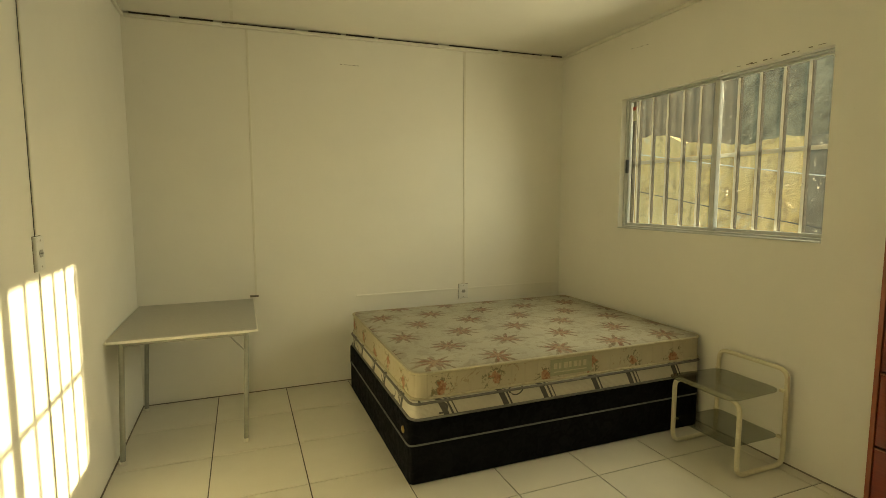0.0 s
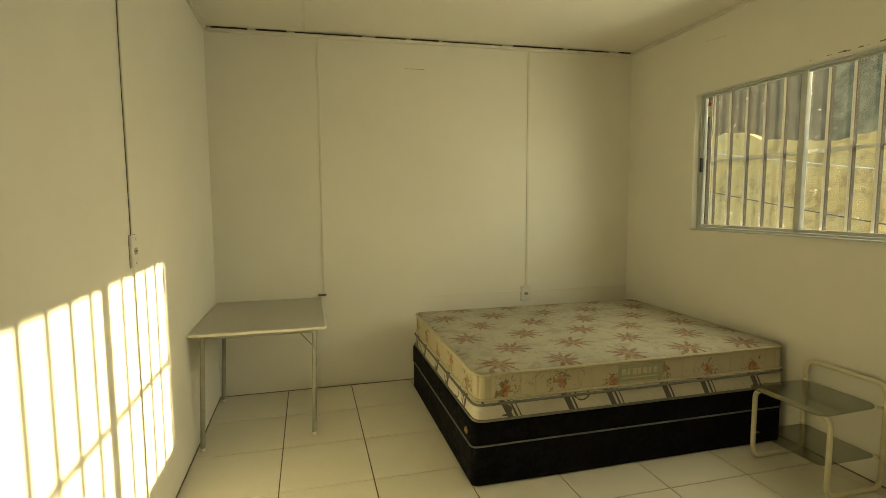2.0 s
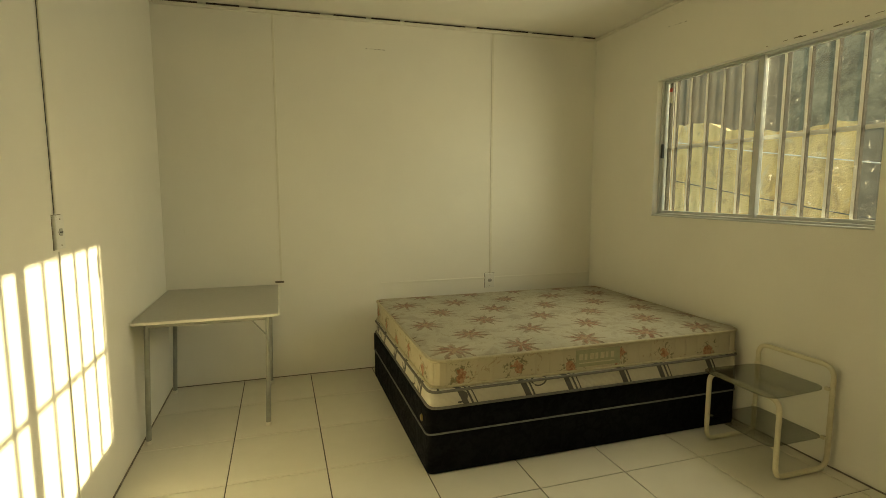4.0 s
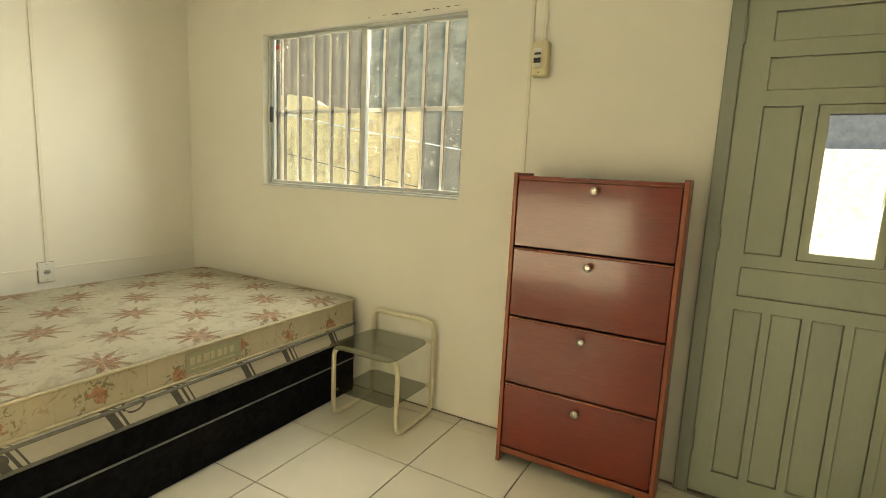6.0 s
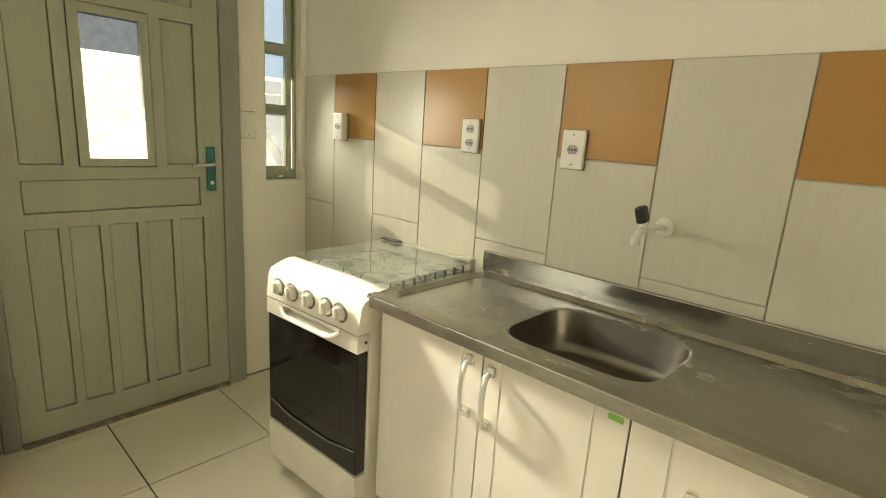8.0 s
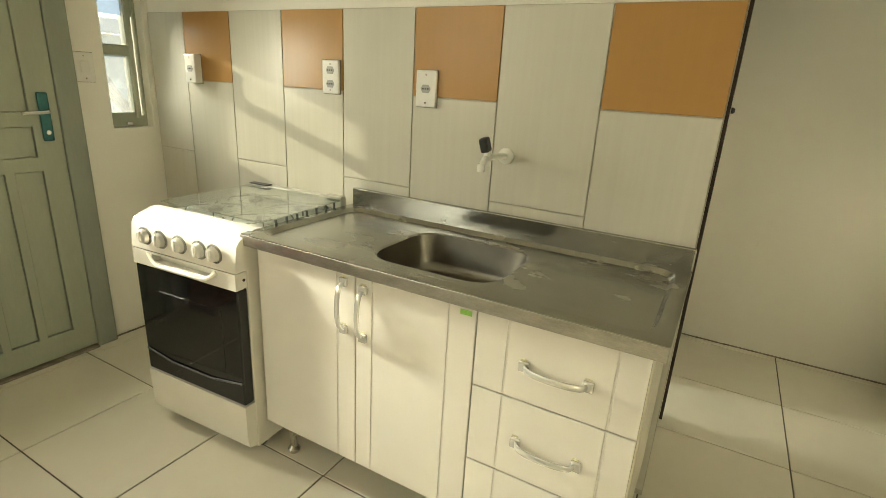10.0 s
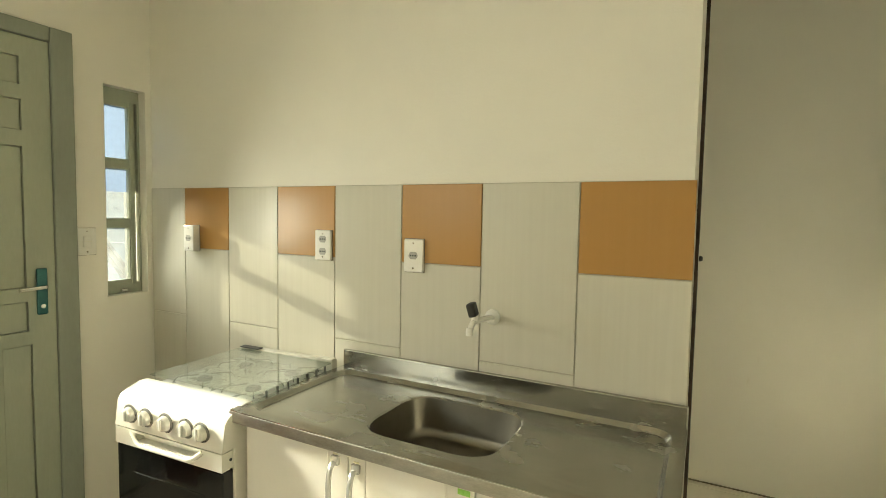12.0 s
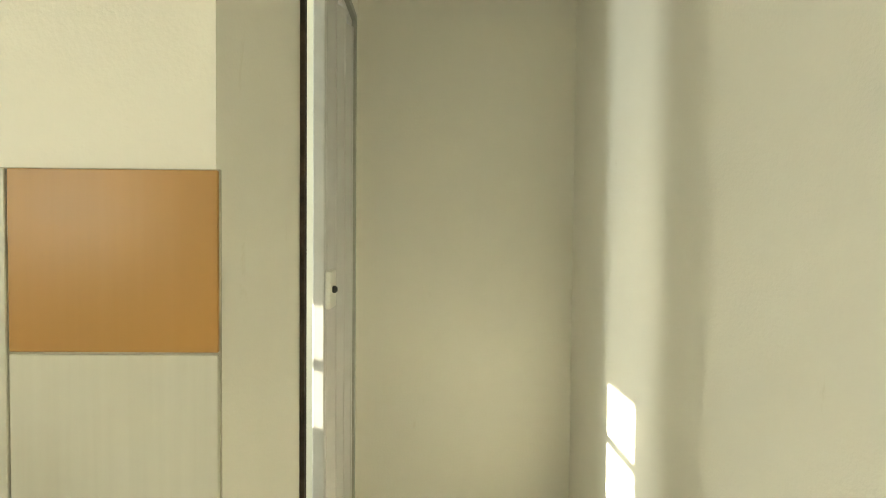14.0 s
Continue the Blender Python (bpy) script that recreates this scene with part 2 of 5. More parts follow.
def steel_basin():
    """The pressed basin's satin steel, in a darker tone than the sink top's."""
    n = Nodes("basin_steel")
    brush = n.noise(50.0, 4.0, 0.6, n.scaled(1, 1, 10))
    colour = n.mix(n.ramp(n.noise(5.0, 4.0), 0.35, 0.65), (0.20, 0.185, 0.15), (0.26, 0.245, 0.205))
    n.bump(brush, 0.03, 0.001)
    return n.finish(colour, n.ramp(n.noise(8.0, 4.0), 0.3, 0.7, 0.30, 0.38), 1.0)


def black_cloth():
    """Black quilted damask of the bed base."""
    n = Nodes("black_cloth")
    o = n.add("ShaderNodeTexCoord").outputs["Object"]
    damask = n.ramp(n.noise(22.0, 3.0, 0.5, o, 1.0), 0.42, 0.6)
    weave = n.noise(420.0, 2.0, 0.5, o)
    colour = n.mix(n.math("MULTIPLY", damask, 0.7), (0.0045, 0.0045, 0.005), (0.008, 0.008, 0.009))
    n.bump(n.math("ADD", damask, weave), 0.35, 0.003)
    return n.finish(colour, n.ramp(damask, 0, 1, 0.9, 0.75), 0.0, Specular_IOR_Level=0.1)


def flowered_cloth():
    """Faded mattress ticking with large pointed blooms printed in staggered rows."""
    n = Nodes("flowered_ticking")
    o = n.add("ShaderNodeTexCoord").outputs["Object"]
    sep = n.add("ShaderNodeSeparateXYZ", Vector=o)
    wob = n.noise(3.0, 2.0, 0.5, o)
    x = n.math("ADD", sep.outputs[0], n.math("MULTIPLY", wob, 0.10))
    y = n.math("ADD", sep.outputs[1], n.math("MULTIPLY", n.noise(2.3, 2.0, 0.5, o), 0.08))
    v = n.math("DIVIDE", y, 0.26)
    row = n.math("FLOOR", v)
    u = n.math("ADD", n.math("DIVIDE", x, 0.38), n.math("MULTIPLY", n.math("FLOORED_MODULO", row, 2.0), 0.5))
    px = n.math("MULTIPLY", n.math("SUBTRACT", n.math("FRACT", u), 0.5), 0.38)
    py = n.math("MULTIPLY", n.math("SUBTRACT", n.math("FRACT", v), 0.5), 0.26)
    r = n.math("SQRT", n.math("ADD", n.math("MULTIPLY", px, px), n.math("MULTIPLY", py, py)))
    ang = n.math("ADD", n.math("DIVIDE", n.math("ARCTAN2", py, px), 2 * math.pi), n.math("MULTIPLY", n.add("ShaderNodeTexWhiteNoise", Vector=n.add("ShaderNodeCombineXYZ", X=n.math("FLOOR", u), Y=row).outputs[0]).outputs["Value"], 1.0))
    ragged = n.noise(26.0, 5.0, 0.7, o)

    def bloom(points, core, tip, sharp, turn):
        """How far inside a ring of pointed petals the place lies."""
        saw = n.math("FRACT", n.math("ADD", n.math("MULTIPLY", ang, points), turn))
        peak = n.math("POWER", n.math("SUBTRACT", 1.0, n.math("MULTIPLY", n.math("ABSOLUTE", n.math("SUBTRACT", saw, 0.5)), 2.0)), sharp)
        reach = n.math("ADD", n.math("ADD", core, n.math("MULTIPLY", peak, tip)), n.math("MULTIPLY", n.math("SUBTRACT", ragged, 0.5), 0.15))
        return n.math("SUBTRACT", reach, r)

    veins = n.noise(60.0, 4.0, 0.65, o)
    ground = n.mix(n.ramp(n.noise(2.6, 5.0, 0.6, o), 0.3, 0.7), (0.43, 0.39, 0.285), (0.355, 0.325, 0.235))
    leafy = n.ramp(n.noise(11.0, 6.0, 0.65, o, 0.8), 0.50, 0.60)
    ground = n.mix(n.math("MULTIPLY", leafy, 0.75), ground, (0.29, 0.255, 0.175))
    sprig = n.math("MULTIPLY", n.ramp(n.noise(17.0, 5.0, 0.7, o, 1.6), 0.60, 0.64), 0.55)
    ground = n.mix(sprig, ground, (0.22, 0.17, 0.09))
    leaves = n.ramp(bloom(9.0, 0.034, 0.095, 1.5, 0.2), -0.003, 0.006)
    petals = n.ramp(bloom(7.0, 0.018, 0.070, 1.2, 0.6), -0.003, 0.006)
    heart = n.ramp(bloom(5.0, 0.008, 0.030, 1.0, 0.0), -0.002, 0.006)
    fade = n.ramp(n.noise(9.0, 4.0, 0.65, o), 0.35, 0.65, 0.55, 0.98)
    tone = n.mix(n.ramp(veins, 0.38, 0.62), (0.12, 0.08, 0.036), (0.24, 0.165, 0.088))
    rose = n.mix(n.ramp(veins, 0.40, 0.60), (0.15, 0.055, 0.024), (0.30, 0.15, 0.08))
    colour = n.mix(n.math("MULTIPLY", leaves, fade), ground, tone)
    colour = n.mix(n.math("MULTIPLY", petals, fade), colour, rose)
    colour = n.mix(n.math("MULTIPLY", heart, 0.5), colour, (0.36, 0.27, 0.15))
    quilt = n.voronoi(9.0, o)
    n.bump(n.math("ADD", n.math("MULTIPLY", quilt, 1.6), n.noise(300.0, 2.0, 0.5, o)), 0.35, 0.005)
    return n.finish(colour, 0.85, 0.0, Sheen_Weight=0.1)


def flowered_band():
    """The mattress's side: loose bouquets on cream, with upright quilting seams."""
    n = Nodes("flowered_band")
    o = n.add("ShaderNodeTexCoord").outputs["Object"]
    sep = n.add("ShaderNodeSeparateXYZ", Vector=o)
    along = n.math("SUBTRACT", sep.outputs[0], sep.outputs[1])
    cell = n.math("DIVIDE", along, 0.30)
    near = n.math("ABSOLUTE", n.math("SUBTRACT", n.math("FRACT", cell), 0.5))
    lift = n.math("SUBTRACT", sep.outputs[2], n.math("ADD", 0.05, n.math("MULTIPLY", n.math("SINE", n.math("MULTIPLY", n.math("FLOOR", cell), 2.4)), 0.022)))
    d = n.math("SQRT", n.math("ADD", n.math("POWER", n.math("MULTIPLY", near, 0.30), 2.0), n.math("POWER", lift, 2.0)))
    ragged = n.math("MULTIPLY", n.math("SUBTRACT", n.noise(22.0, 5.0, 0.65, o), 0.5), 0.17)
    leaf = n.ramp(n.math("SUBTRACT", n.math("ADD", 0.058, n.math("MULTIPLY", ragged, 1.5)), d), -0.002, 0.006)
    gaps = n.ramp(n.noise(34.0, 4.0, 0.6, o, 1.2), 0.50, 0.55)
    rose = n.ramp(n.math("SUBTRACT", n.math("ADD", 0.030, ragged), d), -0.002, 0.006)
    colour = n.mix(n.ramp(n.noise(3.0, 5.0, 0.6, o), 0.3, 0.7), (0.56, 0.495, 0.345), (0.48, 0.42, 0.285))
    scatter = n.math("MULTIPLY", n.ramp(n.noise(15.0, 5.0, 0.65, o, 1.2), 0.62, 0.65), 0.5)
    colour = n.mix(scatter, colour, (0.30, 0.20, 0.10))
    colour = n.mix(n.math("MULTIPLY", n.math("MULTIPLY", leaf, gaps), 0.75), colour, (0.15, 0.135, 0.06))
    petal = n.mix(n.ramp(n.noise(55.0, 3.0, 0.6, o), 0.42, 0.58), (0.30, 0.09, 0.035), (0.46, 0.22, 0.11))
    colour = n.mix(n.math("MULTIPLY", rose, 0.75), colour, petal)
    seam = n.math("POWER", n.math("ABSOLUTE", n.math("SINE", n.math("MULTIPLY", along, 40.0))), 0.35)
    n.bump(n.math("ADD", seam, n.math("MULTIPLY", n.noise(240.0, 2.0, 0.5, o), 0.3)), 0.8, 0.007)
    return n.finish(colour, 0.85)


def striped_band():
    """White quilted ticking with pairs of black bars and thin curls."""
    n = Nodes("striped_band")
    o = n.add("ShaderNodeTexCoord").outputs["Object"]
    sep = n.add("ShaderNodeSeparateXYZ", Vector=o)
    along = n.math("ADD", n.math("ADD", sep.outputs[0], sep.outputs[1]), n.math("MULTIPLY", n.math("POWER", n.math("ADD", sep.outputs[2], 0.5), 2.0), 0.45))
    f = n.math("FRACT", n.math("DIVIDE", along, 0.58))
    bars = 0.0
    for centre, half in ((0.10, 0.028), (0.155, 0.009), (0.52, 0.026), (0.58, 0.010), (0.62, 0.006)):
        bars = n.math("MAXIMUM", bars, n.math("LESS_THAN", n.math("ABSOLUTE", n.math("SUBTRACT", f, centre)), half))
    curl = n.math("ABSOLUTE", n.math("SUBTRACT", n.voronoi(7.0, n.scaled(1, 1, 1.3, o)), 0.33))
    lines = n.math("LESS_THAN", curl, 0.030)
    keep = n.math("GREATER_THAN", n.noise(5.0, 2.0, 0.5, o), 0.52)
    dark = n.math("MAXIMUM", bars, n.math("MULTIPLY", lines, keep))
    colour = n.mix(n.ramp(n.noise(4.0, 4.0, 0.6, o), 0.3, 0.7), (0.62, 0.58, 0.48), (0.54, 0.50, 0.40))
    colour = n.mix(n.math("MULTIPLY", dark, 0.9), colour, (0.045, 0.042, 0.038))
    s, d = n.math("MULTIPLY", along, 70.0), n.math("MULTIPLY", sep.outputs[2], 70.0)
    quilt = n.math("MULTIPLY", n.math("ABSOLUTE", n.math("SINE", n.math("ADD", s, d))), n.math("ABSOLUTE", n.math("SINE", n.math("SUBTRACT", s, d))))
    n.bump(quilt, 0.5, 0.005)
    return n.finish(colour, 0.8)


def pane(name, tint, dirt, amount, spots, gloss_rough=0.03, frost=0.0, mottle=0.0, shine=0.05):
    """A clear or frosted pane: see-through, glossy at a slant, with dust that catches the light."""
    n = Nodes(name)
    clear = n.add("ShaderNodeBsdfTransparent", Color=(*tint, 1)).outputs[0]
    gloss = n.add("ShaderNodeBsdfGlossy", Color=(0.9, 0.9, 0.9, 1), Roughness=gloss_rough).outputs[0]
    slant = n.add("ShaderNodeLayerWeight", Blend=0.5).outputs["Facing"]
    fresnel = n.math("ADD", n.math("MULTIPLY", n.math("POWER", slant, 5.0), 0.8), shine)
    body = n.add("ShaderNodeMixShader", Fac=fresnel)
    n.put(clear, body.inputs[1]), n.put(gloss, body.inputs[2])
    cloth = n.mix(n.ramp(n.noise(45.0, 5.0, 0.7), 0.35, 0.65), tuple(v * (1 - mottle) for v in dirt), dirt)
    dust = n.add("ShaderNodeBsdfTranslucent", Color=cloth).outputs[0]
    film = n.ramp(n.noise(5.0, 6.0, 0.7), 0.3, 0.75, amount * 0.4, amount)
    specks = n.math("MULTIPLY", n.ramp(n.noise(34.0, 6.0, 0.75), 0.60, 0.70), spots)
    cover = n.math("MINIMUM", n.math("ADD", n.math("ADD", film, specks), frost), 1.0)
    whole = n.add("ShaderNodeMixShader", Fac=cover)
    n.put(body.outputs[0], whole.inputs[1]), n.put(dust, whole.inputs[2])
    n.put(whole.outputs[0], n.out.inputs["Surface"])
    return n.mat


def ochre_wall():
    """Old ochre render with stains, bare patches and trowel marks."""
    n = Nodes("ochre_render")
    broad, mid = n.noise(0.9, 6.0, 0.65), n.noise(4.0, 7.0, 0.7, distortion=0.6)
    colour = n.mix(n.ramp(broad, 0.35, 0.65), (0.60, 0.40, 0.155), (0.68, 0.49, 0.23))
    colour = n.mix(n.math("MULTIPLY", n.ramp(mid, 0.49, 0.61), 0.7), colour, (0.33, 0.205, 0.085))
    colour = n.mix(n.math("MULTIPLY", n.ramp(n.noise(1.6, 7.0, 0.7, distortion=1.0), 0.58, 0.66), 0.7), colour, (0.50, 0.44, 0.32))
    n.bump(n.math("ADD", mid, n.noise(40.0)), 0.6, 0.02)
    return n.finish(colour, 0.9)


def hill():
    n = Nodes("far_hillside")
    colour = n.mix(n.ramp(n.noise(0.32, 9.0, 0.8), 0.40, 0.60), (0.075, 0.06, 0.035), (0.27, 0.22, 0.135))
    n.bump(n.noise(0.8, 5.0), 0.8, 0.5)
    return n.finish(colour, 0.95)


M["cherry"] = cherry()
M["tile"] = floor_tile()
M["tile_grey"] = wall_tile("grey_wall_tile", (0.61, 0.59, 0.50), (0.645, 0.625, 0.535))
M["tile_orange"] = wall_tile("orange_wall_tile", (0.44, 0.240, 0.070), (0.455, 0.252, 0.077))
M["steel"] = stainless()
M["basin"] = steel_basin()
M["worn_steel"] = surface("worn_rim_steel", (0.52, 0.50, 0.45), (0.36, 0.345, 0.30), 11, 0.36, 0.08, 1.0, bump=0.06, fine=120, stretch=(1, 3, 3))
M["black_cloth"] = black_cloth()
M["flowered"] = flowered_cloth()
M["flowered_band"] = flowered_band()
M["striped_band"] = striped_band()
M["window_glass"] = pane("dusty_window_glass", (0.93, 0.93, 0.90), (0.75, 0.71, 0.62), 0.036, 0.50, 0.03, 0.0, 0.5)
M["door_glass"] = pane("frosted_door_glass", (0.10, 0.10, 0.09), (0.20, 0.197, 0.18), 0.10, 0.12, 0.1, 0.88, 0.35)
M["door_glass_rim"] = pane("bright_glass_rim", (0.5, 0.5, 0.46), (0.36, 0.35, 0.31), 0.10, 0.25, 0.1, 0.70, 0.3)
M["blue_film"] = pane("blue_film_glass", (0.08, 0.09, 0.11), (0.024, 0.029, 0.037), 0.2, 0.1, 0.1, 0.80, 0.3)
M["slit_film"] = pane("pale_blue_film_glass", (0.14, 0.17, 0.21), (0.055, 0.075, 0.115), 0.2, 0.1, 0.1, 0.80, 0.12)
M["small_glass"] = pane("small_window_glass", (0.80, 0.84, 0.86), (0.085, 0.09, 0.092), 0.25, 0.2, 0.03, 0.50)
M["smoked"] = pane("smoked_glass", (0.70, 0.71, 0.66), (0.35, 0.35, 0.32), 0.06, 0.05)
M["lid_glass"] = pane("clear_lid_glass", (0.92, 0.95, 0.92), (0.6, 0.65, 0.58), 0.08, 0.06, shine=0.16)
M["ochre"] = ochre_wall()
M["hill"] = hill()


# ---- building helpers ----
origin = {}


def thing(name, label, category, at=(0, 0, 0), group="", rz=None):
    """An empty at the thing's base. With rz its parts are built round its own origin, else in the room's metres."""
    ob = tagged(new(name), label, category, group)
    ob.empty_display_size = 0.1
    ob.matrix_basis = pose(*at, 0, 0, rz or 0)
    origin[ob] = Vector(at) if rz is None else Vector((0, 0, 0))
    return ob


def part(name, bm, material, parent=None, label="", kind="", smooth=35, hard=True):
    bmesh.ops.recalc_face_normals(bm, faces=bm.faces)
    if parent is not None and origin.get(parent):
        bmesh.ops.translate(bm, verts=bm.verts, vec=-origin[parent])
    if smooth:
        areas = sorted(f.calc_area() for f in bm.faces)
        flat = 4 * areas[len(areas) // 2]
        for f in bm.faces:
            f.smooth = not hard or f.calc_area() < flat
        for e in bm.edges:
            if len(e.link_faces) == 2 and e.calc_face_angle(0) > radians(smooth):
                e.smooth = False
    me = bpy.data.meshes.new(name)
    bm.to_mesh(me)
    bm.free()
    me.materials.append(material)
    ob = new(name, me)
    if parent is not None:
        ob.parent = parent
        origin[ob] = origin.get(parent, Vector((0, 0, 0)))
    return tagged(ob, label, kind=kind)


def structure(name, bm, material, label, category, smooth=0):
    return tagged(part(name, bm, material, None, smooth=smooth), label, category, kind="structure")


def box(bm, x0, x1, y0, y1, z0, z1, bevel=0.0, seg=2):
    got = bmesh.ops.create_cube(bm, size=1.0)["verts"]
    bmesh.ops.scale(bm, vec=(abs(x1 - x0), abs(y1 - y0), abs(z1 - z0)), verts=got)
    bmesh.ops.translate(bm, vec=((x0 + x1) / 2, (y0 + y1) / 2, (z0 + z1) / 2), verts=got)
    if bevel:
        edges = list({e for v in got for e in v.link_edges})
        bmesh.ops.bevel(bm, geom=edges, offset=bevel, segments=seg, profile=0.5, affect="EDGES")
    return bm


def boxed(*dims, bevel=0.0, seg=2):
    return box(bmesh.new(), *dims, bevel=bevel, seg=seg)


def sheet(x, y0, y1, z0, z1):
    """One upright sheet across the x axis, for frosted panes."""
    bm = bmesh.new()
    bm.faces.new([bm.verts.new(p) for p in ((x, y0, z0), (x, y1, z0), (x, y1, z1), (x, y0, z1))])
    return bm


def fillet(points, r, n=5, closed=False):
    """Round the corners of a line of points."""
    pts = [Vector(p) for p in points]
    out = []
    for i, p in enumerate(pts):
        if not closed and i in (0, len(pts) - 1):
            out.append(p)
            continue
        a, b = pts[i - 1], pts[(i + 1) % len(pts)]
        u, v = (a - p).normalized(), (b - p).normalized()
        d = min(r, (a - p).length * 0.49, (b - p).length * 0.49)
        p0, p1 = p + u * d, p + v * d
        for k in range(n + 1):
            s = k / n
            out.append(p0 * (1 - s) ** 2 + p * 2 * s * (1 - s) + p1 * s * s)
    return out


def sweep(bm, points, r, seg=10, closed=False):
    """A round tube along the points."""
    pts = [Vector(p) for p in points]
    count = len(pts)
    up, rings = None, []
    for i, p in enumerate(pts):
        a = pts[i - 1] if i or closed else p
        b = pts[(i + 1) % count] if i < count - 1 or closed else p
        way = (b - a).normalized()
        if up is None:
            up = way.orthogonal().normalized()
        up = (up - way * up.dot(way)).normalized()
        side = way.cross(up)
        rings.append([bm.verts.new(p + (up * math.cos(q) + side * math.sin(q)) * r) for q in (2 * math.pi * k / seg for k in range(seg))])
    for i in range(count if closed else count - 1):
        one, two = rings[i], rings[(i + 1) % count]
        shift = 0
        if closed and i == count - 1:
            shift = min(range(seg), key=lambda s: (one[0].co - two[s].co).length)
        for k in range(seg):
            bm.faces.new((one[k], one[(k + 1) % seg], two[(k + 1 + shift) % seg], two[(k + shift) % seg]))
    if not closed:
        bm.faces.new(rings[0][::-1]), bm.faces.new(rings[-1])
    return bm


def lathe(bm, profile, m, seg=20):
    """Turn (radius, height) pairs round the z axis of the pose m."""
    rings = [[bm.verts.new(m @ Vector((r * math.cos(q), r * math.sin(q), h))) for q in (2 * math.pi * k / seg for k in range(seg))] for r, h in profile]
    for a, b in zip(rings, rings[1:]):
        for k in range(seg):
            bm.faces.new((a[k], a[(k + 1) % seg], b[(k + 1) % seg], b[k]))
    bm.faces.new(rings[0][::-1]), bm.faces.new(rings[-1])
    return bm


def rounded(x0, x1, y0, y1, r, n=5):
    return fillet([(x0, y0, 0), (x1, y0, 0), (x1, y1, 0), (x0, y1, 0)], r, n, True)


def prism(bm, loop, z0, z1, soft=0.0):
    """A loop drawn up from z0 to z1, its top and bottom rims softened."""
    c = sum(loop, Vector()) / len(loop)
    levels = [(z0, 0.0), (z1, 0.0)] if not soft else [
        (z0, soft), (z0 + soft * 0.3, soft * 0.3), (z0 + soft, 0.0), (z1 - soft, 0.0), (z1 - soft * 0.3, soft * 0.3), (z1, soft)]
    rings = []
    for z, inset in levels:
        ring = []
        for p in loop:
            d = p - c
            ring.append(bm.verts.new((p.x - math.copysign(min(inset, abs(d.x)), d.x), p.y - math.copysign(min(inset, abs(d.y)), d.y), z)))
        rings.append(ring)
    k = len(loop)
    for a, b in zip(rings, rings[1:]):
        for i in range(k):
            bm.faces.new((a[i], a[(i + 1) % k], b[(i + 1) % k], b[i]))
    bm.faces.new(rings[0][::-1]), bm.faces.new(rings[-1])
    return bm


def pierced(u0, u1, v0, v1, w0, w1, holes, axis):
    """A wall slab with real openings. u runs along the wall, v up, w through it; axis: the wall's normal."""
    us = sorted({u0, u1, *(h[0] for h in holes), *(h[1] for h in holes)})
    vs = sorted({v0, v1, *(h[2] for h in holes), *(h[3] for h in holes)})
    solid = {}
    for i in range(len(us) - 1):
        for j in range(len(vs) - 1):
            cu, cv = (us[i] + us[i + 1]) / 2, (vs[j] + vs[j + 1]) / 2
            solid[i, j] = not any(h[0] < cu < h[1] and h[2] < cv < h[3] for h in holes)
    bm, made = bmesh.new(), {}

    def vert(i, j, w):
        if (i, j, w) not in made:
            made[i, j, w] = bm.verts.new((w, us[i], vs[j]) if axis == "x" else (us[i], w, vs[j]))
        return made[i, j, w]

    for (i, j), full in solid.items():
        if not full:
            continue
        for w in (w0, w1):
            bm.faces.new((vert(i, j, w), vert(i + 1, j, w), vert(i + 1, j + 1, w), vert(i, j + 1, w)))
        for di, dj, a, b in ((-1, 0, (i, j), (i, j + 1)), (1, 0, (i + 1, j), (i + 1, j + 1)), (0, -1, (i, j), (i + 1, j)), (0, 1, (i, j + 1), (i + 1, j + 1))):
            if not solid.get((i + di, j + dj), False):
                bm.faces.new((vert(*a, w0), vert(*b, w0), vert(*b, w1), vert(*a, w1)))
    return bm


# ---- the room's shell ----
XW, XE, YN, YS, YB, H = -0.225, 3.1, 3.985, -0.69, -2.09, 2.612
XH = 0.705          # face of the bathroom's wall towards the passage
WIN = (1.762, 3.225, 1.19, 2.14)
DOOR = (-0.33, 0.60, -0.02, 2.12)
SLIT = (-0.66, -0.47, 0.99, 1.955)
BATH_WIN = (-1.28, -0.90, 1.48, 1.91)
FOLD = (-2.05, -1.185, -0.02, 2.31)

structure("wall_east", pierced(YB, YN + 0.15, -0.2, H + 0.1, XE, XE + 0.15, [WIN, DOOR, SLIT, BATH_WIN], "x"), M["wall"],
          "cream painted wall with window and entrance door", "wall")
structure("wall_north", pierced(XW, XE, -0.2, H + 0.1, YN, YN + 0.15, [], "y"), M["wall"], "cream painted wall of boards behind the bed", "wall")
structure("wall_west", pierced(YB, YN + 0.15, -0.2, H + 0.1, XW - 0.15, XW, [], "x"), M["wall"], "cream painted wall lit by barred sunlight", "wall")
structure("wall_south", pierced(XW - 0.15, XE + 0.15, -0.2, H + 0.1, YB - 0.15, YB, [], "y"), M["wall"], "plain cream wall at the passage's end", "wall")
structure("wall_kitchen", pierced(XH, XE, -0.2, H + 0.1, YS - 0.12, YS, [], "y"), M["wall"], "cream painted kitchen wall above the tiles", "wall")
structure("wall_bathroom", pierced(YB, YS - 0.12, -0.2, H + 0.1, XH, XH + 0.12, [FOLD], "x"), M["wall"], "cream wall with a folding door's opening", "wall")


def leaned(bm):
    """The ceiling rises slightly towards the window wall."""
    for v in bm.verts:
        v.co.z += 0.0136 * (v.co.x - 1.45)
    return bm


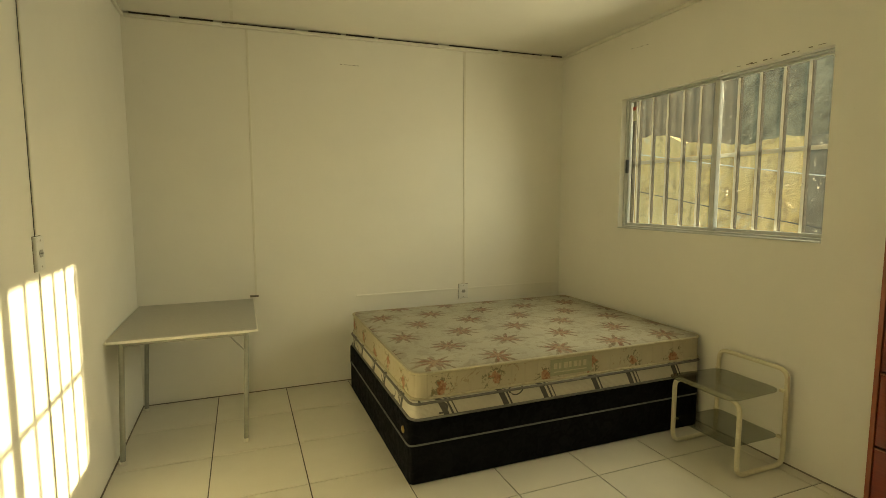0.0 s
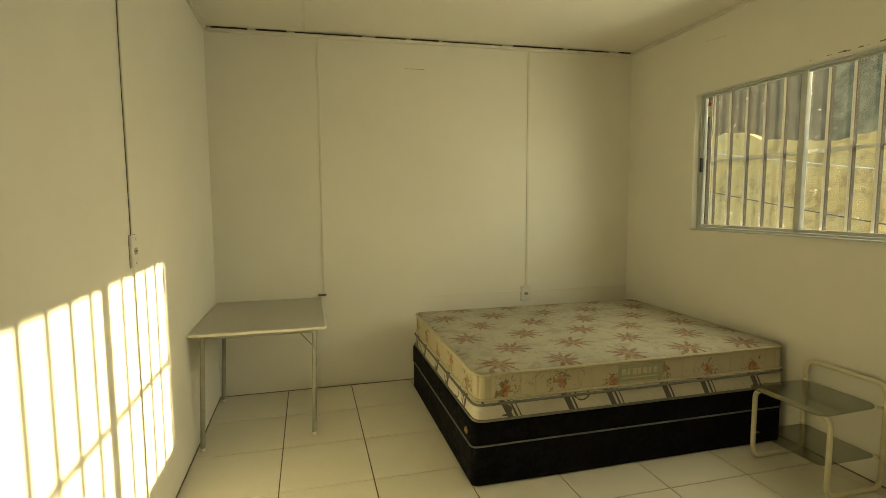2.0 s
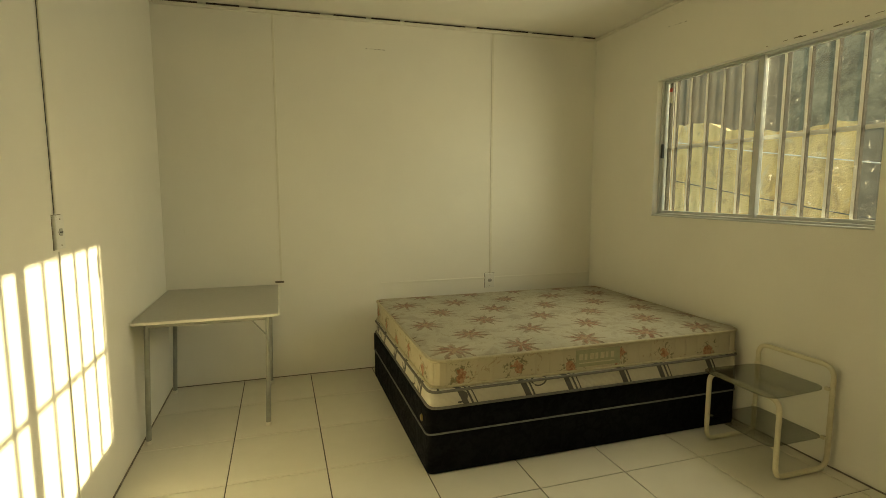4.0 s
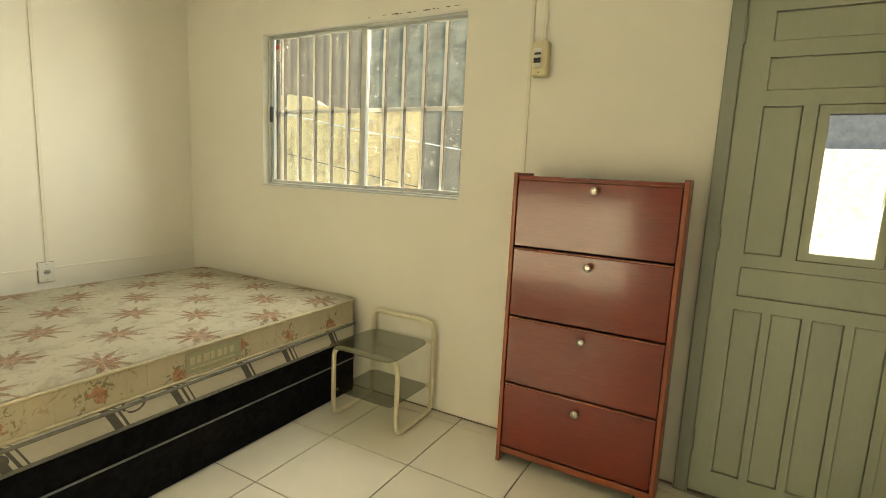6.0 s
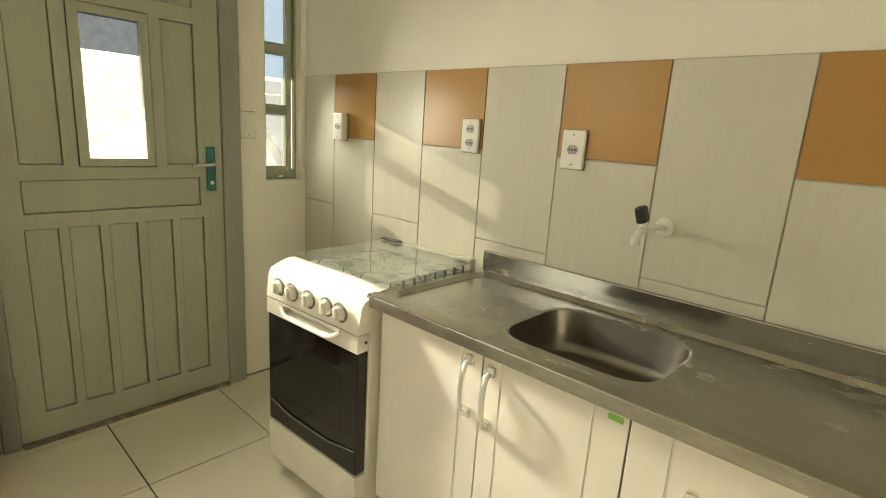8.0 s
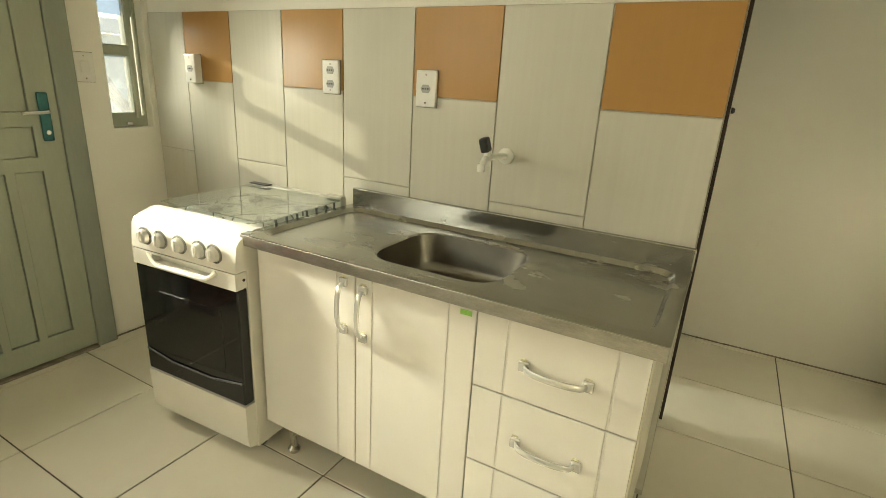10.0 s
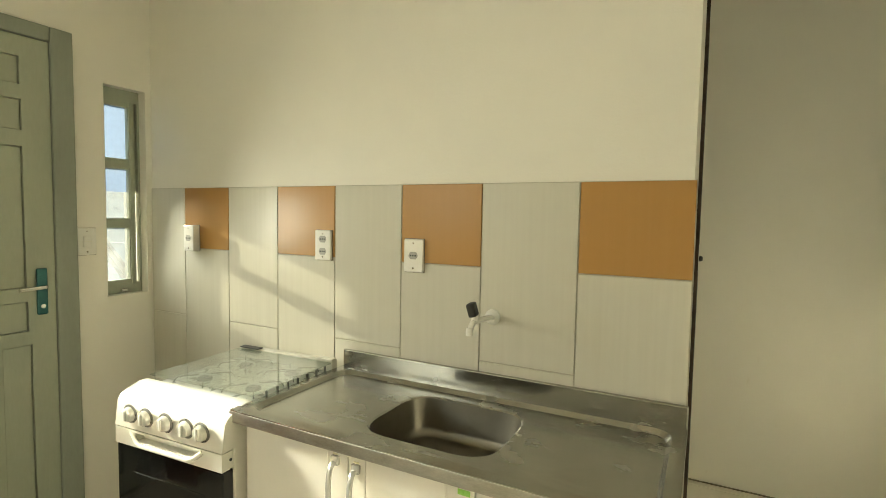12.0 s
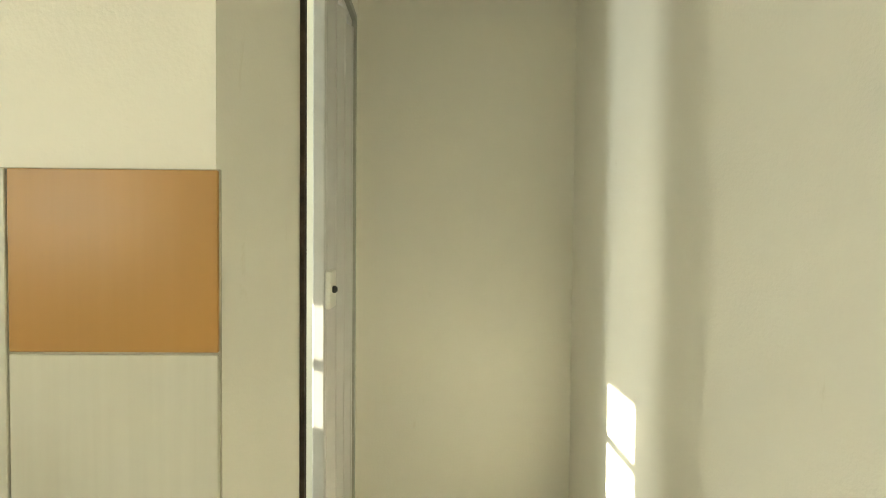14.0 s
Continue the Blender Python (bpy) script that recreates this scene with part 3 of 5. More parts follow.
structure("ceiling", leaned(boxed(XW - 0.15, XE + 0.15, YB - 0.15, YN + 0.15, H, H + 0.12)), M["ceiling"], "cream painted board ceiling", "ceiling")
structure("floor", boxed(XW - 0.15, XE + 0.15, YB - 0.15, YN + 0.15, -0.2, -0.004), M["grout"], "floor bed with dark tile joints", "floor")

# cornice strips, with the open black joint above them along the north wall
for name, dims in (("cornice_north", (XW + 0.022, XE - 0.022, YN - 0.022, YN, H - 0.034, H - 0.011)),
                   ("cornice_east", (XE - 0.02, XE, YS, YN, H - 0.024, H)),
                   ("cornice_west", (XW, XW + 0.02, YB, YN, H - 0.024, H))):
    structure(name, leaned(boxed(*dims, bevel=0.004)), M["trim"], "thin painted cornice strip under the ceiling", "trim")
rng = random.Random(4)
bm, x = bmesh.new(), XW + 0.05
while x < XE - 0.1:
    w = rng.uniform(0.15, 0.5)
    box(bm, x, min(x + w, XE - 0.03), YN - 0.0225, YN - 0.004, H - 0.0109, H - rng.uniform(0.0005, 0.006))
    x += w + rng.uniform(0.01, 0.12)
structure("ceiling_joint", leaned(bm), M["dark_gap"], "open dark joint above the cornice", "joint")
bm = bmesh.new()
for x in (0.42,):
    box(bm, x, x + 0.02, YB, YN - 0.03, H - 0.003, H + 0.01)
structure("ceiling_strip", leaned(bm), M["trim"], "flat cover strips between ceiling boards", "trim")
rng = random.Random(9)
bm = bmesh.new()
for k in range(13):
    y, w = rng.uniform(1.80, 2.45), rng.uniform(0.008, 0.05)
    z = 2.152 + rng.uniform(0.0, 0.006)
    box(bm, XE - 0.0012, XE - 0.0002, y, y + w, z, z + rng.uniform(0.002, 0.006))
for k in range(5):
    x = 1.16 + 0.03 * k
    box(bm, x, x + rng.uniform(0.012, 0.028), YN - 0.0012, YN - 0.0002, 2.392 + rng.uniform(0, 0.002), 2.396)
for k in range(4):
    y = 2.98 + 0.05 * k
    box(bm, XE - 0.0012, XE - 0.0002, y, y + rng.uniform(0.005, 0.02), 2.47 + 0.004 * k, 2.474 + 0.004 * k)
structure("chipped_paint", bm, M["soil_line"], "dark chips in the wall paint", "paint chips")
structure("wall_ledge", boxed(1.25, XE, YN - 0.006, YN, 0.655, 0.668, bevel=0.002), M["wall"], "faint painted ridge along the wall behind the bed", "trim")
# dark joint between floor and walls
bm = bmesh.new()
for d in ((XW, XE, YN - 0.006, YN, 0.0, 0.005), (XE - 0.006, XE, YS, -0.34, 0.0, 0.006), (XE - 0.006, XE, 0.61, YN, 0.0, 0.006),
          (XW, XW + 0.006, YB, YN, 0.0, 0.006), (XW, XH, YB, YB + 0.006, 0.0, 0.006)):
    box(bm, *d)
structure("floor_joint", bm, M["soil_line"], "dirty joint between floor tiles and wall", "joint")


# ---- windows and doors ----
def main_window():
    y0, y1, z0, z1 = WIN
    w = tagged(new("window_1"), "white aluminium sliding window with dusty panes, shut", "window", kind="structure")
    xa, xb, f = XE + 0.040, XE + 0.095, 0.020
    bm = bmesh.new()
    thin = 0.010
    for d in ((y0, y1, z0, z0 + f), (y0, y1, z1 - thin, z1), (y0, y0 + thin, z0 + f, z1 - thin), (y1 - f, y1, z0 + f, z1 - thin)):
        box(bm, xa, xb, *d, bevel=0.003)
    part("window_frame", bm, M["alu"], w)
    part("window_sill", boxed(XE - 0.010, xa - 0.001, y0 + 0.002, y1 - 0.002, z0 + 0.0005, z0 + 0.010, bevel=0.003), M["alu"], w)
    # Dark brown strip added over the outer reveal to darken it.
    part("outer_jamb", boxed(xb + 0.001, XE + 0.124, y1 - 0.025, y1 - 0.0005, z0 + 0.001, z1 - 0.001), M["stained_cement"], w, "dark strip over the outer jamb", smooth=0)
    mid = 2.452
    for k, (a, b, x) in enumerate(((mid - 0.022, y1 - f - 0.002, xa + 0.01), (y0 + thin + 0.002, mid + 0.022, xa + 0.034))):
        bm, s = bmesh.new(), 0.019
        lo, hi = z0 + f + 0.002, z1 - thin - 0.002
        wide, head = ((0.036, s) if k == 0 else (0.011, 0.036)), 0.011
        for d in ((a, b, lo, lo + s), (a, b, hi - head, hi), (a, a + wide[0], lo + s, hi - head), (b - wide[1], b, lo + s, hi - head)):
            box(bm, x, x + 0.02, *d, bevel=0.002)
        sash = part("sash", bm, M["alu"], w)
        part("pane", sheet(x + 0.010, a + wide[0], b - wide[1], lo + s, hi - head), M["window_glass"], sash, "dusty smeared glass", smooth=0)
        part("gasket", boxed(x + 0.004, x + 0.0075, a + wide[0], a + wide[0] + 0.004, lo + s, hi - head), M["black"], sash, smooth=0)
    part("latch", boxed(xa - 0.012, xa + 0.009, y1 - f - 0.022, y1 - f - 0.006, 1.60, 1.70, bevel=0.005), M["black"], w, "black latch")
    part("sticker", boxed(xa + 0.0155, xa + 0.0165, y1 - 0.088, y1 - 0.058, 1.98, 2.075), M["paper"], w, "white sticker", smooth=0)
    part("sticker_head", boxed(xa + 0.0145, xa + 0.0154, y1 - 0.088, y1 - 0.058, 2.055, 2.08), M["sticker_red"], w, "red sticker head", smooth=0)


def window_grille():
    y0, y1, z0, z1 = WIN
    g = thing("window_grille", "pale painted steel bars outside the window", "window grille", (3.225, (y0 + y1) / 2, z0))
    for k in range(11):
        y = y1 - 0.05 - k * (y1 - y0 - 0.10) / 10
        bar = part("bar", boxed(XE + 0.122, XE + 0.140, y - 0.009, y + 0.010, z0, z1, bevel=0.002), M["bar"], g)
        # Dark strip paints the shaded south side of the bar.
        part("rusty_edge", boxed(XE + 0.121, XE + 0.141, y - 0.0145, y - 0.0095, z0, z1), M["bar_shade"], bar, "dark strip painting the bar's shaded south side", smooth=0)
    part("cross_bar", boxed(XE + 0.143, XE + 0.149, y0, y1, 1.665, 1.69, bevel=0.002), M["bar"], g)


def entrance_door():
    d = tagged(new("door_1"), "sage green panelled wooden entrance door, shut, with small frosted pane", "door", kind="structure")
    y0, y1, _, z1 = DOOR
    la, lb, lt = -0.247, 0.547, 2.06
    x0, x1 = XE - 0.035, XE + 0.11
    for name, dims in (("jamb", (lb + 0.002, y1 + 0.004, 0.0, z1 + 0.004)), ("jamb", (y0 - 0.004, la - 0.002, 0.0, z1 + 0.004)), ("head", (la - 0.002, lb + 0.002, lt + 0.003, z1 + 0.004))):
        part(name, boxed(x0, x1, *dims, bevel=0.006), M["green_dark"], d)
    for dims in ((la - 0.002, la + 0.012, 0.012, lt), (lb - 0.012, lb + 0.002, 0.012, lt), (la + 0.012, lb - 0.012, lt - 0.012, lt + 0.003), (la + 0.012, lb - 0.012, 0.012, 0.03)):
        part("stop", boxed(XE + 0.0125, XE + 0.04, *dims), M["green_dark"], d, smooth=0)
    part("threshold", boxed(x0 - 0.01, x1, la, lb, 0.0, 0.012, bevel=0.004), M["soil_line"], d)
    # leaf: rails and stiles proud, panels set back
    leaf = tagged(new("leaf"))
    leaf.parent = d
    xf, xp, xbk = XE - 0.024, XE - 0.009, XE + 0.012
    panels = [(-0.145, 0.455, 1.872, 1.980), (-0.148, 0.456, 1.694, 1.815), (0.330, 0.458, 1.068, 1.636), (-0.147, -0.022, 1.068, 1.632), (-0.150, 0.461, 0.893, 1.014)]
    for k in range(5):
        a = 0.466 - k * 0.1312
        panels.append((a - 0.101, a, 0.122, 0.838))
    glass_frame = (0.020, 0.284, 1.060, 1.640)
    holes = panels + [glass_frame]
    stiles = pierced(la, lb, 0.016, lt, xf, xbk, holes, "x")
    bmesh.ops.bevel(stiles, geom=[e for e in stiles.edges if len(e.link_faces) == 2 and e.calc_face_angle(0) > 1 and all(abs(v.co.x - xf) < 1e-4 for v in e.verts)],
                    offset=0.006, segments=2, profile=0.4, affect="EDGES")
    part("frame", stiles, M["green"], leaf)
    for a, b, c, e in panels:
        part("panel", boxed(xp - 0.006, xbk - 0.004, a + 0.002, b - 0.002, c + 0.002, e - 0.002, bevel=0.0035), M["green"], leaf)
        part("panel_groove", boxed(xp + 0.002, xbk - 0.005, a - 0.001, b + 0.001, c - 0.001, e + 0.001), M["groove"], leaf, "dark grimy groove", smooth=0)
    a, b, c, e = glass_frame
    bm = pierced(a + 0.0035, b - 0.0035, c + 0.0035, e - 0.0035, xf - 0.005, xbk, [(0.053, 0.247, 1.092, 1.606)], "x")
    part("pane_frame", bm, M["green"], leaf, smooth=0)
    part("pane_frame_groove", pierced(a - 0.001, b + 0.001, c - 0.001, e + 0.001, xp + 0.002, xbk - 0.005, [(0.050, 0.250, 1.089, 1.609)], "x"), M["groove"], leaf, smooth=0)
    part("pane", sheet(XE - 0.002, 0.065, 0.236, 1.104, 1.482), M["door_glass"], leaf, "frosted glass", smooth=0)
    # Rim strips in a brighter colour that paints the glow along the pane's edges.
    for dims in ((0.053, 0.0649, 1.092, 1.482), (0.2361, 0.247, 1.092, 1.482), (0.065, 0.236, 1.092, 1.1039)):
        part("pane_rim", sheet(XE - 0.002, *dims), M["door_glass_rim"], leaf, "less frosted rim, the edge glow put into its colour", smooth=0)
    part("pane", sheet(XE - 0.002, 0.053, 0.247, 1.4825, 1.606), M["blue_film"], leaf, "dull bluish glass", smooth=0)
    for z in (0.20, 1.07, 1.87):
        part("hinge", lathe(bmesh.new(), [(0.006, 0), (0.006, 0.09)], pose(xf - 0.004, lb + 0.002, z), 10), M["green_dark"], d)
    handle = part("handle_plate", boxed(xf - 0.008, xf, -0.216, -0.178, 0.955, 1.145, bevel=0.006), M["teal"], leaf, "teal lock plate")
    bm = sweep(bmesh.new(), fillet([(xf - 0.006, -0.197, 1.072), (xf - 0.05, -0.197, 1.072), (xf - 0.052, -0.10, 1.068)], 0.018), 0.008, 10)
    part("lever", bm, M["chrome"], handle, "chrome lever")
    part("keyhole", lathe(bmesh.new(), [(0.009, 0), (0.009, 0.004)], pose(xf - 0.008, -0.197, 0.99, 0, -90, 0), 14), M["chrome"], handle, "chrome cylinder")


def slit_window():
    y0, y1, z0, z1 = SLIT
    w = tagged(new("window_2"), "narrow green framed window with three small panes", "window", kind="structure")
    xa, xb = XE + 0.05, XE + 0.09
    panes = [(-0.604, -0.497, 1.055, 1.303), (-0.604, -0.497, 1.350, 1.583), (-0.604, -0.497, 1.632, 1.876)]
    gap = (-0.650, -0.634, 1.04, 1.90)
    part("window_frame", pierced(y0, y1, z0, z1, xa, xb, panes + [gap], "x"), M["green"], w, smooth=0)
    cut = 1.475
    for a, b, c, e in ((*panes[0],), (*panes[1][:3], cut), (*panes[1][:2], cut, panes[1][3]), (*panes[2],)):
        part("pane", sheet(XE + 0.070, a, b, c, e), M["slit_film" if c >= cut else "small_glass"], w, smooth=0)
    # Sheet added across the open gap: it glows but stops the sun's beam.
    part("pane", sheet(XE + 0.070, -0.650, -0.634, 1.04, cut), M["door_glass"], w, "frosted sheet added over the open gap", smooth=0)
    part("vent_plate", boxed(XE + 0.068, XE + 0.072, -0.650, -0.634, cut, 1.90), M["green"], w, smooth=0)
    for z in (1.327, 1.607):
        part("glazing_bar", boxed(xa - 0.006, xa - 0.0005, -0.615, -0.487, z - 0.016, z + 0.016, bevel=0.002), M["green"], w)
    for y in (-0.484, -0.618):
        part("stile", boxed(xa - 0.008, xa - 0.0005, y - 0.011, y + 0.011, 1.03, 1.90, bevel=0.002), M["green"], w)
    part("catch", boxed(xa - 0.02, xa - 0.001, -0.578, -0.552, 1.0, 1.012, bevel=0.002), M["chrome"], w, "small bright catch")


def bathroom_window():
    y0, y1, z0, z1 = BATH_WIN
    w = tagged(new("window_3"), "small bathroom window with a middle bar", "window", kind="structure")
    part("window_frame", pierced(y0, y1, z0, z1, XE + 0.05, XE + 0.08, [(y0 + 0.02, y1 - 0.02, z0 + 0.02, 1.685), (y0 + 0.02, y1 - 0.02, 1.715, z1 - 0.02)], "x"), M["alu"], w, smooth=0)


def folding_door():
    y0, y1, _, z1 = FOLD
    d = tagged(new("door_2"), "white plastic folding door, pushed partly open", "folding door", kind="structure")
    for name, dims in (("jamb", (y1 - 0.016, y1, 0.0, z1)), ("jamb", (y0, y0 + 0.03, 0.0, z1)), ("head", (y0 + 0.03, y1 - 0.016, z1 - 0.03, z1))):
        part(name, boxed(XH - 0.004, XH + 0.124, *dims, bevel=0.002), M["pvc_grey"], d, "grey jamb")
    part("track", boxed(XH + 0.012, XH + 0.056, y0 + 0.03, y1 - 0.016, z1 - 0.055, z1 - 0.031, bevel=0.002), M["pvc"], d)
    part("gap_filler", boxed(XH - 0.012, XH - 0.0005, y1 - 0.006, y1 + 0.016, 0.0, z1), M["dark_gap"], d, "dark crumbling joint", smooth=0)
    # slats stand in a zigzag from the far jamb to the leading edge
    n, a, b = 6, y0 + 0.035, -1.525
    for k in range(n):
        p, q = a + (b - a) * k / n, a + (b - a) * (k + 1) / n
        sx = 0.022 if k % 2 else -0.022
        ang = math.atan2(-2 * sx, q - p)
        length = math.hypot(q - p, 2 * sx)
        bm = boxed(-0.005, 0.005, -length / 2 + 0.004, length / 2 - 0.004, 0.015, z1 - 0.06, bevel=0.003)
        for e in (-1, 1):
            box(bm, -0.007, 0.007, e * length / 2 - 0.005, e * length / 2 + 0.005, 0.015, z1 - 0.06, bevel=0.003)
        bmesh.ops.transform(bm, matrix=pose(XH + 0.034, (p + q) / 2, 0, 0, 0, -math.degrees(ang)), verts=bm.verts)
        part("slat", bm, M["pvc"], d)
    part("leading_post", boxed(XH + 0.008, XH + 0.046, -1.523, -1.495, 0.015, z1 - 0.06, bevel=0.004), M["pvc"], d)
    pull = part("pull", boxed(XH - 0.010, XH + 0.0075, -1.590, -1.498, 1.165, 1.285, bevel=0.005), M["plastic"], d, "white latch pull")
    part("latch_knob", lathe(bmesh.new(), [(0.012, 0), (0.012, 0.008), (0.007, 0.014)], pose(XH - 0.010, -1.535, 1.225, 0, -90, 0), 12), M["black"], pull, "black knob")


main_window()
window_grille()
entrance_door()
slit_window()
bathroom_window()
folding_door()


# ---- wiring on the walls ----
def gutter(name, dims, label):
    g = tagged(part(name, boxed(*dims, bevel=0.002), M["gutter"]), label, "cable duct")
    return g


gutter("cable_duct", (0.515, 0.530, YN - 0.006, YN, 0.72, H - 0.027), "thin cream cable duct down to the table")
gutter("cable_duct", (2.150, 2.170, YN - 0.007, YN, 0.70, H - 0.027), "thin cream cable duct above a bedside socket")
gutter("cable_duct", (XW, XW + 0.007, 2.270, 2.286, 1.285, H - 0.025), "thin cream cable duct with a dark edge")
gutter("cable_duct", (XE - 0.010, XE, 1.408, 1.424, 0.0, H - 0.003), "thin cream cable duct behind the shoe cabinet")
gutter("cable_duct", (XE - 0.010, XE, 1.348, 1.362, 1.945, H - 0.003), "thin cream cable duct above the breaker box")
tagged(part("cable", sweep(bmesh.new(), [(XW + 0.003, 2.266, 1.28), (XW + 0.003, 2.262, 1.8), (XW + 0.003, 2.267, 2.2), (XW + 0.003, 2.264, H - 0.03)], 0.0013, 6), M["cable"]),
       "thin dark cable beside a wall duct", "cable")
tagged(part("wall_seam", sweep(bmesh.new(), [(XW + 0.001, 2.288, 0.0), (XW + 0.001, 2.292, 0.5), (XW + 0.001, 2.288, 1.15)], 0.003, 6), M["gutter"]),
       "thin cable painted onto the wall", "cable")
tagged(part("duct_end", boxed(0.480, 0.540, YN - 0.014, YN, 0.706, 0.719, bevel=0.003), M["soil_line"]), "dark end cap below a cable duct", "duct cap")


def socket(at, rz, label, kind_name="wall_socket", w=0.078, h=0.118, deep=0.012, holes="socket"):
    """A cover plate with its rocker or socket face. It looks along its own -y."""
    s = thing(kind_name, label, "light switch" if holes == "switch" else "socket", at, rz=rz)
    part("plate", boxed(-w / 2, w / 2, -deep, 0, -h / 2, h / 2, bevel=0.004), M["plastic"], s)
    part("back_gap", boxed(-w / 2 - 0.0018, w / 2 + 0.0018, -0.0015, 0, -h / 2 - 0.0018, h / 2 + 0.0018), M["soil_line"], s, "dirty edge on the wall", smooth=0)
    if holes == "switch":
        part("rocker", boxed(-0.017, 0.017, -deep - 0.004, -deep + 0.001, -0.026, 0.026, bevel=0.003), M["plastic"], s)
        part("rocker_line", boxed(-0.017, 0.017, -deep - 0.0045, -deep - 0.004, -0.001, 0.001), M["gutter"], s, smooth=0)
    else:
        rows = (0.024, -0.024) if holes == "double" else (0.0,)
        for z in rows:
            face = [Vector((x, y, 0)) for x, y in ((-0.019, 0), (-0.011, 0.013), (0.011, 0.013), (0.019, 0), (0.011, -0.013), (-0.011, -0.013))]
            bm = prism(bmesh.new(), face, 0, 0.003)
            bmesh.ops.transform(bm, matrix=pose(0, -deep + 0.001, z, 90, 0, 0), verts=bm.verts)
            f = part("socket_face", bm, M["pvc_grey"], s)
            bm = bmesh.new()
            for x in (-0.0095, 0, 0.0095):
                box(bm, x - 0.0025, x + 0.0025, -deep - 0.0028, -deep - 0.0015, z - 0.0025, z + 0.0025)
            part("pin_holes", bm, M["black"], f, smooth=0)
    for z in (-h / 2 + 0.014, h / 2 - 0.014):
        part("screw", lathe(bmesh.new(), [(0.0035, 0), (0.0035, 0.0015)], pose(0, -deep, z, 90, 0, 0), 8), M["nickel"], s)
    return s


socket((2.772, YS + 0.012, 1.266), 180, "white single socket box on the orange tile", deep=0.034, w=0.068)
socket((2.003, YS + 0.011, 1.264), 180, "white double socket plate on the tiled kitchen wall", holes="double")
socket((1.590, YS + 0.011, 1.244), 180, "white socket plate on the tiled kitchen wall")
socket((2.152, YN, 0.640), 0, "white socket plate on the wall behind the bed", w=0.085, h=0.118)
socket((XW, 2.285, 1.22), 90, "white switch plate below a cable duct", "wall_socket", w=0.075, h=0.12)
socket((XE, -0.381, 1.247), -90, "white light switch beside the entrance door", "light_switch", holes="switch")


def breaker_box():
    b = thing("breaker_box", "yellowed plastic breaker box with two black switches", "breaker box", (XE, 1.354, 1.86))
    part("case", boxed(XE - 0.055, XE, 1.318, 1.394, 1.785, 1.942, bevel=0.012, seg=3), M["plastic_old"], b)
    face = part("breaker", boxed(XE - 0.062, XE - 0.0545, 1.344, 1.380, 1.822, 1.908, bevel=0.002), M["plastic"], b, "pale breaker face")
    part("marking", boxed(XE - 0.0632, XE - 0.0622, 1.347, 1.377, 1.878, 1.888), M["black"], face, smooth=0)
    for y in (1.3535, 1.3705):
        part("switch", boxed(XE - 0.070, XE - 0.0622, y - 0.0075, y + 0.0075, 1.842, 1.864, bevel=0.002), M["black"], face, "black breaker lever")
    part("screw", lathe(bmesh.new(), [(0.0035, 0), (0.0035, 0.0015)], pose(XE - 0.055, 1.356, 1.802, 0, -90, 0), 8), M["nickel"], b)


breaker_box()


# ---- bed ----
BX0, BX1, BY0, BY1 = 1.163, 3.055, 2.385, 3.83


def bed_base():
    b = thing("bed_base", "black quilted box bed base on the tiled floor", "bed base", (BX0, BY0, 0))
    part("box", prism(bmesh.new(), rounded(BX0, BX1, BY0, BY1, 0.035), 0.004, 0.208, 0.008), M["black_cloth"], b)
    part("upper_box", prism(bmesh.new(), rounded(BX0 - 0.004, BX1, BY0 - 0.004, BY1, 0.035), 0.209, 0.330, 0.010), M["black_cloth"], b)
    loop = [p + Vector((0, 0, 0.209)) for p in rounded(BX0 - 0.004, BX1, BY0 - 0.004, BY1, 0.035)]
    part("piping", sweep(bmesh.new(), loop, 0.0045, 6, True), M["piping_light"], b, "grey piping")
    bm = lathe(bmesh.new(), [(0.018, 0), (0.018, 0.004), (0.012, 0.008)], pose(BX0 - 0.004, BY0 + 0.085, 0.262, 0, -90, 0), 14)
    part("vent_button", bm, M["gold"], b, "small brass vent")


def striped_mattress():
    x0, x1, y0, y1 = BX0 + 0.012, BX1, BY0 - 0.006, BY1
    m = thing("thin_mattress", "thin white mattress with black striped border on the bed base", "mattress", (x0, y0, 0.331))
    part("border", prism(bmesh.new(), rounded(x0, x1, y0, y1, 0.06), 0.331, 0.428, 0.006), M["striped_band"], m)
    for z in (0.339, 0.420):
        loop = [p + Vector((0, 0, z + 0.006 * math.sin(p.x * 5.0) * (z > 0.4))) for p in rounded(x0 - 0.004, x1, y0 - 0.004, y1, 0.06)]
        part("piping", sweep(bmesh.new(), loop, 0.007, 6, True), M["piping_grey"], m, "dark grey piping")


